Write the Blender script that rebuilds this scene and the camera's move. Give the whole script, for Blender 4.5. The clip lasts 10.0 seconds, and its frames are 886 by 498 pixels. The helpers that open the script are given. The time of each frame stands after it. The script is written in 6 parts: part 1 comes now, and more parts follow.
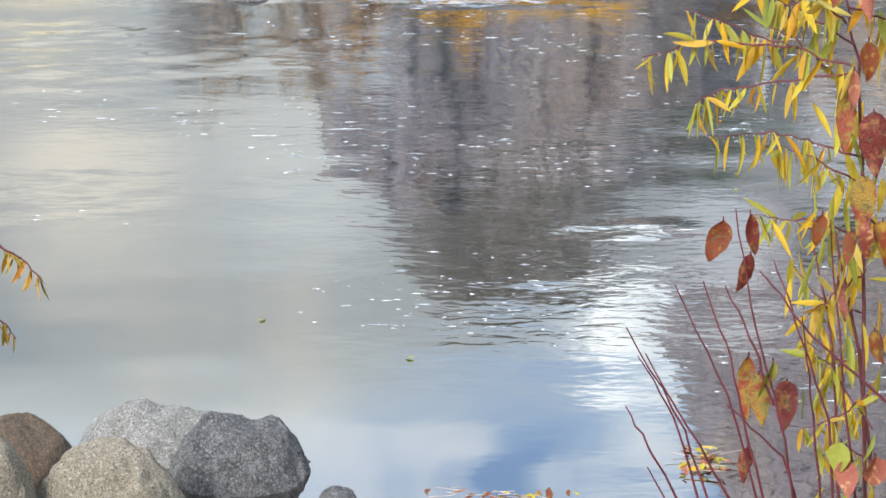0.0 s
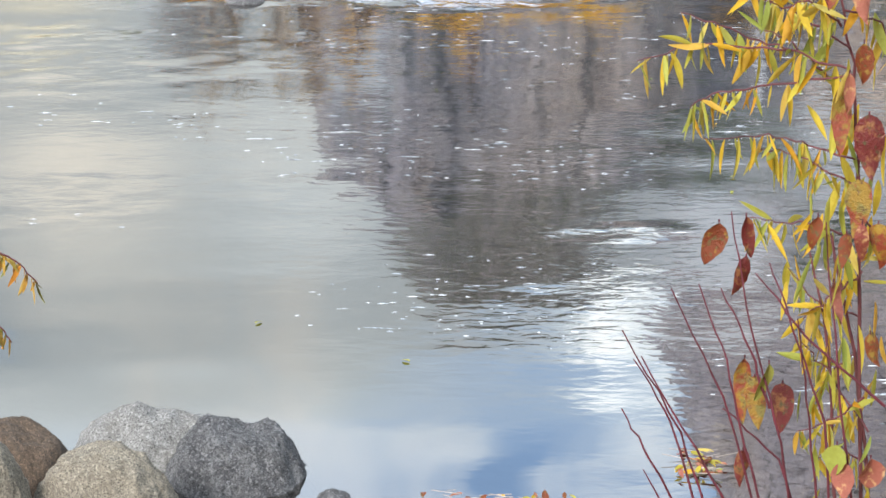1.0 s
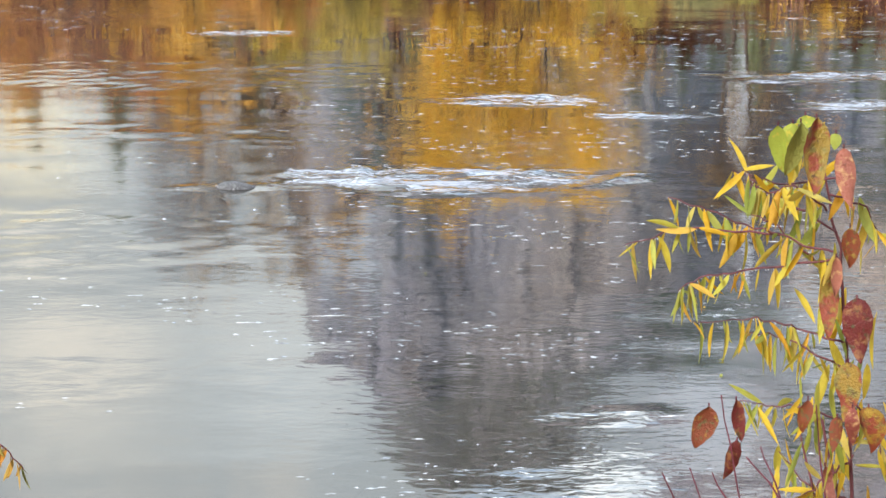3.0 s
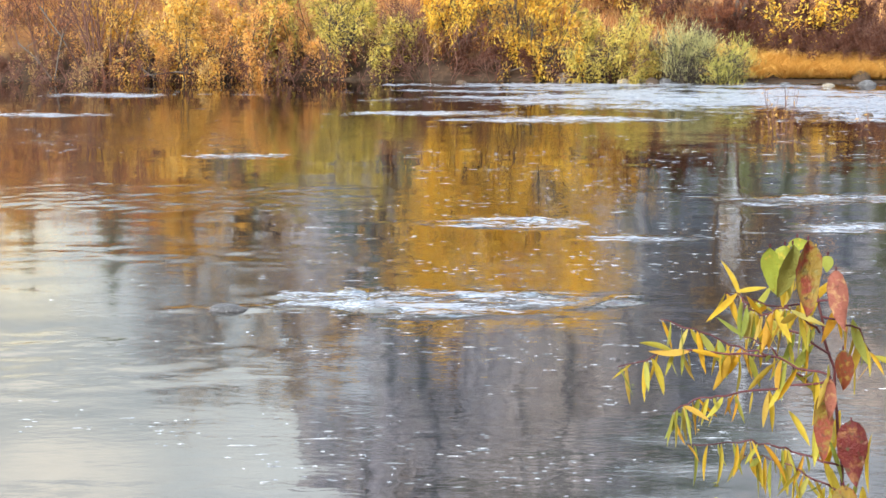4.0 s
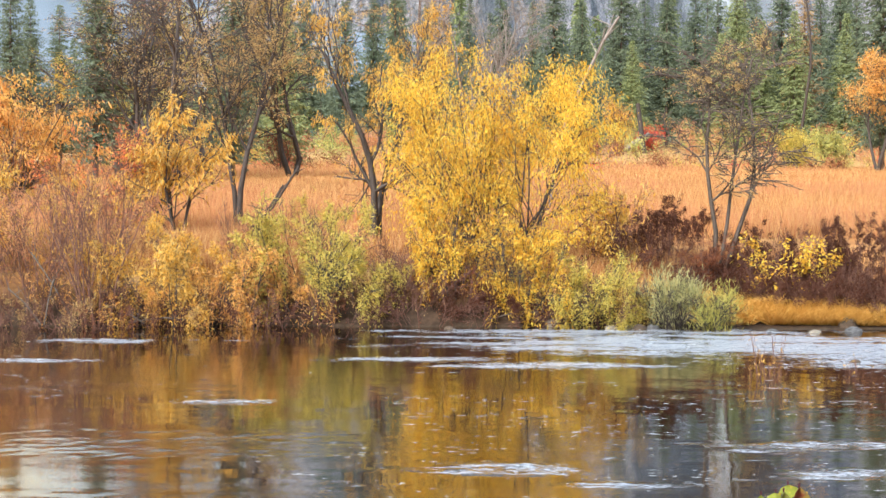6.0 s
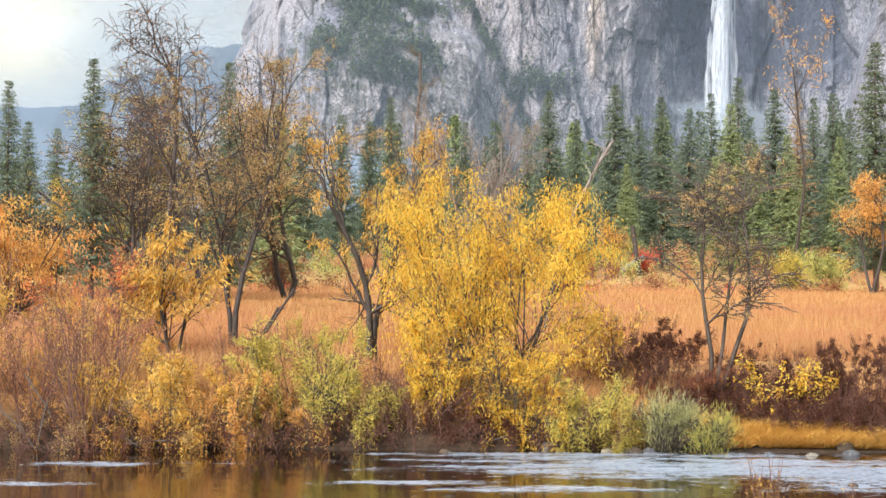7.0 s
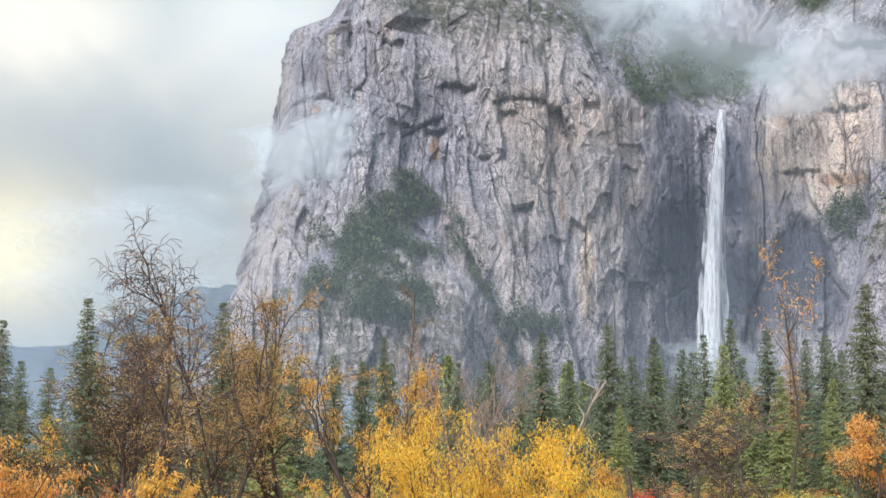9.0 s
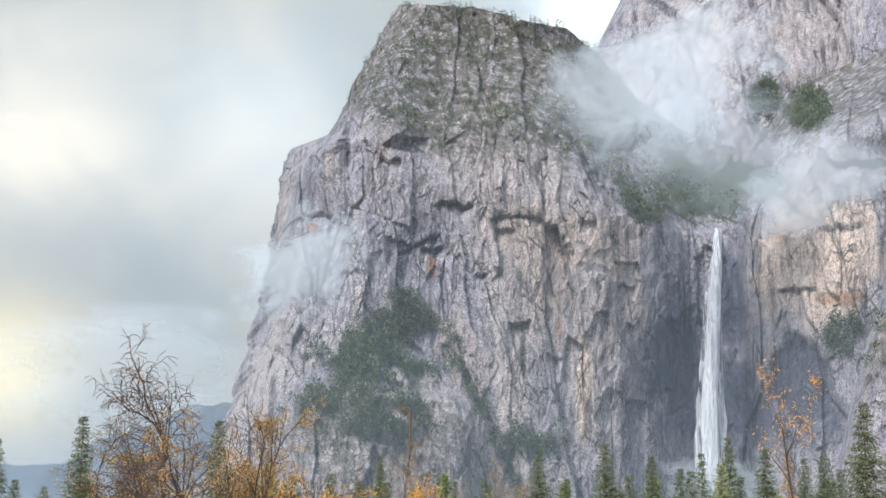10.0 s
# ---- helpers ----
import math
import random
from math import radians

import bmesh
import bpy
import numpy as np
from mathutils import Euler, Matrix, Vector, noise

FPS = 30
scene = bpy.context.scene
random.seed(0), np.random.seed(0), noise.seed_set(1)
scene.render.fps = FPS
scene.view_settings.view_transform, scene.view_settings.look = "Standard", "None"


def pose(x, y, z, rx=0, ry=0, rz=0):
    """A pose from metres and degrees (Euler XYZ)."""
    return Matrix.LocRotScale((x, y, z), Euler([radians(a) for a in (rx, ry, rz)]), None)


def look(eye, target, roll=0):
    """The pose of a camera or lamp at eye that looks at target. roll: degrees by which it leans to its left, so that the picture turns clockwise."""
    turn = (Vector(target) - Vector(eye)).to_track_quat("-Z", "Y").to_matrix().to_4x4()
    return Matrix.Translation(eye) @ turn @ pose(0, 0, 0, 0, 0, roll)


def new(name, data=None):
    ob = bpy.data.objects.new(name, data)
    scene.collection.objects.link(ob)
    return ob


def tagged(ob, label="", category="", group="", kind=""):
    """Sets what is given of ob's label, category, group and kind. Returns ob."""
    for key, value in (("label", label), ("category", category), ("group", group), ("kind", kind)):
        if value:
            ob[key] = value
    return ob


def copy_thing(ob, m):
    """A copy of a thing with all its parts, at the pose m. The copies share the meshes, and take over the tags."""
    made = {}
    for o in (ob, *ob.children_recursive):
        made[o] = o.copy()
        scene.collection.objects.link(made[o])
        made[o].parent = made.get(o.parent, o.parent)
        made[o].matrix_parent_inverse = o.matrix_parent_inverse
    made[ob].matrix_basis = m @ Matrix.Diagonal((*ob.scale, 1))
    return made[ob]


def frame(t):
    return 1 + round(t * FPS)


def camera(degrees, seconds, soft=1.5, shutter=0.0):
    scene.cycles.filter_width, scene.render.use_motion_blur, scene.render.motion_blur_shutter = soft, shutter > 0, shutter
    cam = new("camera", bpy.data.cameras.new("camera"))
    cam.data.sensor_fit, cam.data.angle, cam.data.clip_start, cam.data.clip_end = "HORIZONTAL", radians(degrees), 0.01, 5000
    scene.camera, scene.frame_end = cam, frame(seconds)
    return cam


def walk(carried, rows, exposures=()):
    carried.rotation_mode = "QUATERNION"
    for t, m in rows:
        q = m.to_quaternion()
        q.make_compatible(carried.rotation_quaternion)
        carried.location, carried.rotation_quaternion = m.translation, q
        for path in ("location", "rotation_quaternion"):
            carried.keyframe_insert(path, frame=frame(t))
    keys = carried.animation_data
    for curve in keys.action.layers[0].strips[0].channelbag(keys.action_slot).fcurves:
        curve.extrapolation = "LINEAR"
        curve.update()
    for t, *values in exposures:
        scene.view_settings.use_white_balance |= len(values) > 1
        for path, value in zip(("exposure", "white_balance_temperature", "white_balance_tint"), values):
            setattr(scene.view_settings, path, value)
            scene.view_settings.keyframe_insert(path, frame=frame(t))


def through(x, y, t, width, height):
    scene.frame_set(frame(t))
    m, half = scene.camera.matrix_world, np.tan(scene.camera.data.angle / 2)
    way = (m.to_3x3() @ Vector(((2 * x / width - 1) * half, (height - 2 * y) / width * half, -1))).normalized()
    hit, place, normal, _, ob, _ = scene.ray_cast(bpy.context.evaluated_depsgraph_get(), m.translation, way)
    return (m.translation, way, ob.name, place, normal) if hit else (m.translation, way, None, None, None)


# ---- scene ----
# ---------------------------------------------------------------- camera
EYE = 3.0
cam = camera(28.0, 10.0, soft=1.5)


def gaze(pitch, turn, roll):
    """Pose of the fixed, tilting camera: pitch up, turn to the right and roll, in degrees."""
    p, a = radians(pitch), radians(turn)
    way = Vector((math.sin(a) * math.cos(p), math.cos(a) * math.cos(p), math.sin(p)))
    eye = Vector((0, 0, EYE))
    return look(eye, eye + way, roll)


TILT = [
    (0.0, -19.577, -0.925, 0.01), (0.5, -19.591, -0.857, -0.03), (1.0, -19.480, -0.783, 0.00),
    (1.5, -18.893, -0.691, -0.01), (2.0, -17.470, -0.592, 0.01), (2.5, -15.546, -0.511, 0.03),
    (3.8, -10.422, -0.243, 0.09), (4.5, -7.646, -0.084, 0.13), (5.0, -5.670, 0.000, 0.18),
    (5.5, -3.687, 0.084, 0.20), (6.8, 1.444, 0.271, 0.22), (7.5, 4.172, 0.356, 0.29),
    (8.0, 6.059, 0.403, 0.33), (8.5, 8.014, 0.442, 0.32), (9.0, 9.971, 0.484, 0.36),
    (9.5, 11.926, 0.519, 0.40), (10.0, 13.772, 0.564, 0.41)]
EXPOSURE = [(0.0, 1.28), (2.5, 1.3), (4.0, 1.34), (5.5, 1.27), (7.5, 0.9), (10.0, 0.67)]
walk(cam, [(t, gaze(p, a, r)) for t, p, a, r in TILT], EXPOSURE)


# ---------------------------------------------------------------- node helper
class Nodes:
    """Short way to write a node tree."""

    def __init__(self, tree):
        self.t = tree
        tree.nodes.clear()

    def add(self, kind, props=None, **ins):
        n = self.t.nodes.new(kind)
        for k, v in (props or {}).items():
            setattr(n, k, v)
        for k, v in ins.items():
            self.put(n, k.replace("_", " "), v)
        return n

    def put(self, n, key, v):
        sock = n.inputs[int(key[1:])] if key[0] == "i" and key[1:].isdigit() else n.inputs[key]
        if isinstance(v, bpy.types.Node):
            self.t.links.new(v.outputs[0], sock)
        elif isinstance(v, bpy.types.NodeSocket):
            self.t.links.new(v, sock)
        else:
            sock.default_value = (*v, 1.0) if isinstance(v, tuple) and len(v) == 3 and sock.type == "RGBA" else v

    def math(self, op, a, b=0.0, c=None, clamp=False):
        n = self.add("ShaderNodeMath", {"operation": op, "use_clamp": clamp}, i0=a, i1=b)
        if c is not None:
            self.put(n, "i2", c)
        return n

    def ramp(self, fac, *stops, mode="LINEAR"):
        n = self.add("ShaderNodeValToRGB", None, Fac=fac)
        e = n.color_ramp.elements
        n.color_ramp.interpolation = mode
        while len(e) < len(stops):
            e.new(0.5)
        for el, (pos, col) in zip(e, stops):
            el.position = pos
            el.color = (*col, 1) if isinstance(col, tuple) else (col, col, col, 1)
        return n

    def mix(self, fac, a, b, blend="MIX"):
        n = self.t.nodes.new("ShaderNodeMix")
        n.data_type, n.blend_type = "RGBA", blend
        for sock, v in ((n.inputs[0], fac), (n.inputs[6], a), (n.inputs[7], b)):
            if isinstance(v, (bpy.types.Node, bpy.types.NodeSocket)):
                self.t.links.new(v.outputs[2] if isinstance(v, bpy.types.Node) and v.type == "MIX" else (v.outputs[0] if isinstance(v, bpy.types.Node) else v), sock)
            else:
                sock.default_value = (*v, 1.0) if isinstance(v, tuple) else v
        return n.outputs[2]

    def noise(self, scale, detail=4.0, rough=0.55, vec=None, stretch=None, dist=0.0):
        v = vec
        if v is None:
            v = self.add("ShaderNodeTexCoord").outputs["Object"]
        if stretch:
            v = self.add("ShaderNodeMapping", None, Vector=v, Scale=stretch)
        return self.add("ShaderNodeTexNoise", None, Vector=v, Scale=scale, Detail=detail, Roughness=rough, Distortion=dist)


def material(name):
    m = bpy.data.materials.new(name)
    m.use_nodes = True
    return m, Nodes(m.node_tree)


def surface(m, n, shader):
    out = n.add("ShaderNodeOutputMaterial")
    n.t.links.new(shader.outputs[0], out.inputs[0])
    return m


# ---------------------------------------------------------------- sky, sun
SUN_TURN, SUN_UP = -146.0, 40.0   # degrees to the right of +y, degrees up
world = bpy.data.worlds.new("overcast_sky")
scene.world = world
world.use_nodes = True
w = Nodes(world.node_tree)
sky = w.add("ShaderNodeTexSky", {"sky_type": "NISHITA", "sun_disc": False, "sun_elevation": radians(SUN_UP),
                                 "sun_rotation": radians(SUN_TURN), "air_density": 1.0, "dust_density": 1.0})
gen = w.add("ShaderNodeTexCoord").outputs["Generated"]
sep = w.add("ShaderNodeSeparateXYZ", None, Vector=gen)
up = w.math("MAXIMUM", sep.outputs["Z"], 0.0)
# cloud layers drawn out sideways
flat = w.add("ShaderNodeMapping", None, Vector=gen, Scale=(1.0, 1.0, 1.35), Location=(0.3, 0.1, 0.37))
big = w.add("ShaderNodeTexNoise", None, Vector=flat, Scale=4.2, Detail=5.0, Roughness=0.5, Distortion=0.3)
fine = w.add("ShaderNodeTexNoise", None, Vector=flat, Scale=11.0, Detail=5.0, Roughness=0.48, Distortion=0.6)
cover = w.ramp(w.math("ADD", w.math("MULTIPLY", big, 0.7), w.math("MULTIPLY", fine, 0.3)), (0.27, 0.0), (0.42, 1.0), mode="EASE")
# the low cloud deck is dim, the thinner cloud above it several times brighter
rise = w.add("ShaderNodeMapRange", {"interpolation_type": "SMOOTHSTEP"}, i0=up, i1=0.36, i2=0.5, i3=0.265, i4=1.0)
cie = w.math("MULTIPLY_ADD", up, 0.3, rise)
sunway = Vector((math.sin(radians(SUN_TURN)) * math.cos(radians(SUN_UP)), math.cos(radians(SUN_TURN)) * math.cos(radians(SUN_UP)), math.sin(radians(SUN_UP))))
# thin, brightly lit cloud over the open end of the valley
thin = Vector((math.sin(radians(-12.5)) * math.cos(radians(17.2)), math.cos(radians(-12.5)) * math.cos(radians(17.2)), math.sin(radians(17.2))))
dot = w.add("ShaderNodeVectorMath", {"operation": "DOT_PRODUCT"}, i0=gen, i1=tuple(thin))
glow = w.math("POWER", w.math("MAXIMUM", dot.outputs["Value"], 0.0), 620.0)
low = Vector((math.sin(radians(-13.6)) * math.cos(radians(9.4)), math.cos(radians(-13.6)) * math.cos(radians(9.4)), math.sin(radians(9.4))))
dot2 = w.add("ShaderNodeVectorMath", {"operation": "DOT_PRODUCT"}, i0=gen, i1=tuple(low))
glow2 = w.math("POWER", w.math("MAXIMUM", dot2.outputs["Value"], 0.0), 1400.0)
tone = w.ramp(w.math("ADD", w.math("MULTIPLY", big, 0.3), w.math("MULTIPLY", fine, 0.7)), (0.30, (0.76, 0.89, 0.98)), (0.5, (0.90, 1.0, 1.05)), (0.64, (1.06, 1.10, 1.09)))
patchy = w.ramp(w.math("ADD", w.math("MULTIPLY", big, 0.5), w.math("MULTIPLY", fine, 0.5)), (0.40, 0.6), (0.58, 1.0), mode="EASE")
bright = w.math("MULTIPLY_ADD", w.math("MULTIPLY", glow, patchy), 0.36, cie)
tone = w.mix(w.math("MULTIPLY", glow, patchy), tone, (1.15, 1.08, 0.93))
over = Vector((math.sin(radians(5.5)) * math.cos(radians(22.6)), math.cos(radians(5.5)) * math.cos(radians(22.6)), math.sin(radians(22.6))))
dot3 = w.add("ShaderNodeVectorMath", {"operation": "DOT_PRODUCT"}, i0=gen, i1=tuple(over))
glow3 = w.math("MULTIPLY", w.math("POWER", w.math("MAXIMUM", dot3.outputs["Value"], 0.0), 1100.0), w.ramp(fine, (0.38, 0.3), (0.6, 1.0)))
by_prow = Vector((math.sin(radians(-5.5)) * math.cos(radians(17.5)), math.cos(radians(-5.5)) * math.cos(radians(17.5)), math.sin(radians(17.5))))
dot4 = w.add("ShaderNodeVectorMath", {"operation": "DOT_PRODUCT"}, i0=gen, i1=tuple(by_prow))
glow4 = w.math("POWER", w.math("MAXIMUM", dot4.outputs["Value"], 0.0), 520.0)
bright = w.math("MULTIPLY_ADD", glow4, 0.2, bright)
bright = w.math("MULTIPLY_ADD", glow3, 0.8, bright)
cloud = w.mix(1.0, tone, bright, "MULTIPLY")
cloud = w.mix(w.math("MULTIPLY", glow2, 0.8), cloud, (0.82, 0.74, 0.50))
clear = w.mix(1.0, sky, (0.18, 0.18, 0.175), "MULTIPLY")
high = w.add("ShaderNodeMapRange", {"interpolation_type": "SMOOTHSTEP"}, i0=up, i1=0.40, i2=0.47, i3=1.0, i4=0.45)
# a gap of blue above the crest, with wisps in it
gap_way = Vector((math.sin(radians(3.0)) * math.cos(radians(29.0)), math.cos(radians(3.0)) * math.cos(radians(29.0)), math.sin(radians(29.0))))
dot5 = w.add("ShaderNodeVectorMath", {"operation": "DOT_PRODUCT"}, i0=gen, i1=tuple(gap_way))
gap = w.add("ShaderNodeMapRange", {"interpolation_type": "SMOOTHSTEP"}, i0=dot5.outputs["Value"], i1=math.cos(radians(8.5)), i2=math.cos(radians(4.0)), i3=0.0, i4=0.62)
wisp = w.ramp(fine, (0.38, 1.0), (0.66, 0.1), mode="EASE")
veil = w.math("SUBTRACT", w.math("MULTIPLY", cover, high), w.math("MULTIPLY", gap, wisp), clamp=True)
sky_col = w.mix(veil, clear, cloud)
bg = w.add("ShaderNodeBackground", None, Color=sky_col, Strength=1.0)
w.t.links.new(bg.outputs[0], w.add("ShaderNodeOutputWorld").inputs[0])

sun = new("sun", bpy.data.lights.new("sun", "SUN"))
sun.data.energy, sun.data.angle, sun.data.color = 3.3, radians(16), (1.0, 0.97, 0.93)
sun.matrix_world = look((0, 0, 0), tuple(-sunway))


# ---------------------------------------------------------------- array noise and mesh helpers
def _hash(ix, iy, iz, seed):
    h = (ix * 374761393 + iy * 668265263 + iz * 1440662683 + seed * 974634777) & 0xFFFFFFFF
    h = ((h ^ (h >> 13)) * 1274126177) & 0xFFFFFFFF
    return ((h ^ (h >> 16)) & 0xFFFF) / 65535.0


def vnoise(x, y, z, seed=0):
    """Smooth value noise in 0..1 on arrays."""
    x, y, z = np.broadcast_arrays(np.asarray(x, float), np.asarray(y, float), np.asarray(z, float))
    ix, iy, iz = (np.floor(a).astype(np.int64) for a in (x, y, z))
    fx, fy, fz = x - ix, y - iy, z - iz
    fx, fy, fz = (f * f * (3 - 2 * f) for f in (fx, fy, fz))
    out = 0
    for dx in (0, 1):
        for dy in (0, 1):
            for dz in (0, 1):
                wgt = (fx if dx else 1 - fx) * (fy if dy else 1 - fy) * (fz if dz else 1 - fz)
                out = out + wgt * _hash(ix + dx, iy + dy, iz + dz, seed)
    return out


def fbm(x, y, z, octaves=4, seed=0, gain=0.5):
    """Layered noise, about -1..1."""
    total, amp, s = 0, 1.0, 0.0
    for o in range(octaves):
        f = 2.03 ** o
        total = total + amp * (vnoise(x * f, y * f, z * f, seed + o) * 2 - 1)
        s, amp = s + amp, amp * gain
    return total / s


def sheet(name, px, py, pz, mat, smooth=True):
    """A grid of points as one mesh object."""
    rows, cols = px.shape
    verts = np.stack([px, py, pz], -1).reshape(-1, 3)
    i = np.arange(rows * cols).reshape(rows, cols)
    faces = np.stack([i[:-1, :-1], i[:-1, 1:], i[1:, 1:], i[1:, :-1]], -1).reshape(-1, 4)
    return arrays(name, verts, faces, mat, smooth)


def arrays(name, verts, faces, mat, smooth=False, colours=None):
    """A mesh object from vertex and face arrays, every face with the same number of corners."""
    me = bpy.data.meshes.new(name)
    nf, k = faces.shape
    me.vertices.add(len(verts))
    me.vertices.foreach_set("co", np.ascontiguousarray(verts, dtype=np.float32).ravel())
    me.loops.add(nf * k)
    me.loops.foreach_set("vertex_index", np.ascontiguousarray(faces, dtype=np.int32).ravel())
    me.polygons.add(nf)
    me.polygons.foreach_set("loop_start", np.arange(0, nf * k, k, dtype=np.int32))
    me.polygons.foreach_set("use_smooth", np.full(nf, smooth, dtype=bool))
    me.update(calc_edges=True)
    me.materials.append(mat)
    return new(name, me)


def polar(az, dist, z=0.0):
    return Vector((dist * math.sin(radians(az)), dist * math.cos(radians(az)), z))


def smooth01(x):
    x = np.clip(x, 0, 1)
    return x * x * (3 - 2 * x)


# ---------------------------------------------------------------- materials of the land
def earth_material():
    """Dry grass, leaf litter, gravel and mud by place: bed, near bank, meadow, forest floor."""
    m, n = material("earth_and_dry_grass")
    geo = n.add("ShaderNodeNewGeometry")
    pos = n.add("ShaderNodeSeparateXYZ", None, Vector=geo.outputs["Position"])
    y, z = pos.outputs["Y"], pos.outputs["Z"]
    p = geo.outputs["Position"]
    patch = n.noise(0.06, 5, 0.6, p, (1.0, 2.2, 1.0))
    mid = n.noise(0.45, 5, 0.6, p)
    grain = n.noise(9.0, 5, 0.65, p)
    grass = n.ramp(mid, (0.25, (0.20, 0.085, 0.03)), (0.45, (0.34, 0.16, 0.05)), (0.6, (0.46, 0.27, 0.10)), (0.78, (0.40, 0.29, 0.12)))
    rust = n.ramp(grain, (0.3, (0.20, 0.07, 0.025)), (0.7, (0.42, 0.19, 0.06)))
    meadow = n.mix(n.ramp(patch, (0.42, 0.0), (0.58, 1.0)), grass, rust)
    straw = n.mix(0.6, grass, (0.62, 0.40, 0.15))
    meadow = n.mix(n.math("MULTIPLY", n.math("SMOOTH_MIN", n.math("MULTIPLY_ADD", y, 0.008, -0.75, True), 1.0, 0.1), 0.8, clamp=True), meadow, straw)
    litter = n.ramp(mid, (0.3, (0.06, 0.035, 0.018)), (0.5, (0.20, 0.10, 0.04)), (0.62, (0.12, 0.11, 0.035)), (0.75, (0.26, 0.08, 0.035)))
    floor_fac = n.math("MULTIPLY_ADD", y, 0.02, -3.9, True)
    land = n.mix(floor_fac, meadow, litter)
    land = n.mix(n.math("MULTIPLY_ADD", y, 0.012, -3.2, True), land, n.ramp(patch, (0.3, (0.03, 0.05, 0.028)), (0.7, (0.07, 0.085, 0.045))))
    # river bed and wet banks, the soil also darkened for shade at their foot
    stones = n.add("ShaderNodeTexVoronoi", None, Vector=p, Scale=3.2)
    bed = n.mix(n.ramp(stones.outputs["Distance"], (0.1, 1.0), (0.6, 0.0)), (0.06, 0.05, 0.035), n.ramp(grain, (0.3, (0.06, 0.05, 0.033)), (0.7, (0.15, 0.13, 0.085))))
    soil = n.ramp(grain, (0.3, (0.022, 0.014, 0.010)), (0.7, (0.07, 0.042, 0.025)))
    ground_col = n.mix(n.math("MULTIPLY_ADD", z, 1.2, -0.5, True), soil, land)
    col = n.mix(n.math("MULTIPLY_ADD", z, 6.0, 0.7, True), bed, ground_col)
    bump = n.add("ShaderNodeBump", None, Height=grain, Strength=0.5, Distance=0.08)
    sh = n.add("ShaderNodeBsdfPrincipled", None, Base_Color=col, Roughness=0.9, Normal=bump)
    sh.inputs["Specular IOR Level"].default_value = 0.2
    return surface(m, n, sh)


def water_material():
    """Clear river water: tinted see-through body under a rippled, mirroring skin, with bubbles and painted sky gleam on
    the riffles.
    """
    m, n = material("river_water")
    geo = n.add("ShaderNodeNewGeometry")
    p = geo.outputs["Position"]
    r1 = n.noise(3.6, 1, 0.4, p, (0.6, 1.3, 1.0), 0.4)
    r2 = n.noise(14.0, 2, 0.4, p, (0.6, 1.3, 1.0), 0.6)
    r3 = n.noise(34.0, 2, 0.5, p, (0.6, 1.2, 1.0), 0.3)
    calm = n.ramp(n.noise(0.16, 3, 0.5, p, (0.5, 1.4, 1.0)), (0.38, 0.28), (0.60, 1.0))
    sp = n.add("ShaderNodeSeparateXYZ", None, Vector=p)
    lee = n.add("ShaderNodeMapRange", {"interpolation_type": "SMOOTHSTEP"}, i0=n.math("MULTIPLY_ADD", sp.outputs["X"], 0.9, sp.outputs["Y"]), i1=5.8, i2=8.6, i3=0.06, i4=1.0)
    rough = n.add("ShaderNodeAttribute", {"attribute_name": "riffle"}).outputs["Fac"]
    calm = n.math("MULTIPLY_ADD", rough, 1.6, n.math("MULTIPLY", calm, lee))
    h = n.math("ADD", n.math("MULTIPLY", r1, 0.22), n.math("ADD", n.math("MULTIPLY", r2, 0.13), n.math("MULTIPLY", r3, 0.012)))
    bump = n.add("ShaderNodeBump", None, Height=n.math("MULTIPLY", h, calm), Strength=0.075, Distance=0.12)
    fres = n.add("ShaderNodeFresnel", None, IOR=2.6, Normal=bump)
    gloss = n.add("ShaderNodeBsdfGlossy", None, Color=(1.0, 0.972, 0.945), Roughness=0.012, Normal=bump)
    body = n.add("ShaderNodeBsdfTransparent", None, Color=(0.27, 0.27, 0.22))
    skin = n.math("MULTIPLY_ADD", fres, 0.88, 0.17, True)
    sh = n.add("ShaderNodeMixShader", None, Fac=skin, i1=body, i2=gloss)
    # broken water: fine bubbles, and the sky's reflection painted pale, where the riffles run
    torn = n.noise(3.4, 6, 0.68, p, (0.55, 1.5, 1.0), 0.9)
    net = n.noise(24.0, 5, 0.65, p, (0.5, 1.3, 1.0), 0.8)
    froth_and_glint = n.math("ADD", n.math("MULTIPLY_ADD", n.math("MULTIPLY_ADD", sp.outputs["Y"], 0.1, -2.9, True), 0.4, n.math("MULTIPLY_ADD", rough, 0.8, -0.64)), n.math("ADD", n.math("MULTIPLY", n.math("SUBTRACT", torn, 0.5), 2.0), n.math("MULTIPLY", n.math("SUBTRACT", net, 0.5), 1.6)))
    froth_and_glint = n.math("MULTIPLY", n.ramp(froth_and_glint, (0.0, 0.0), (0.35, 0.8)), n.math("MULTIPLY", n.math("MULTIPLY", rough, 4.0, clamp=True), n.math("MULTIPLY_ADD", sp.outputs["Y"], 0.3, -3.2, True)))
    foam = n.add("ShaderNodeBsdfPrincipled", None, Base_Color=n.ramp(net, (0.35, (0.17, 0.205, 0.26)), (0.65, (0.38, 0.42, 0.48))), Roughness=0.35)
    sh = n.add("ShaderNodeMixShader", None, Fac=froth_and_glint, i1=sh, i2=foam)
    return surface(m, n, sh)


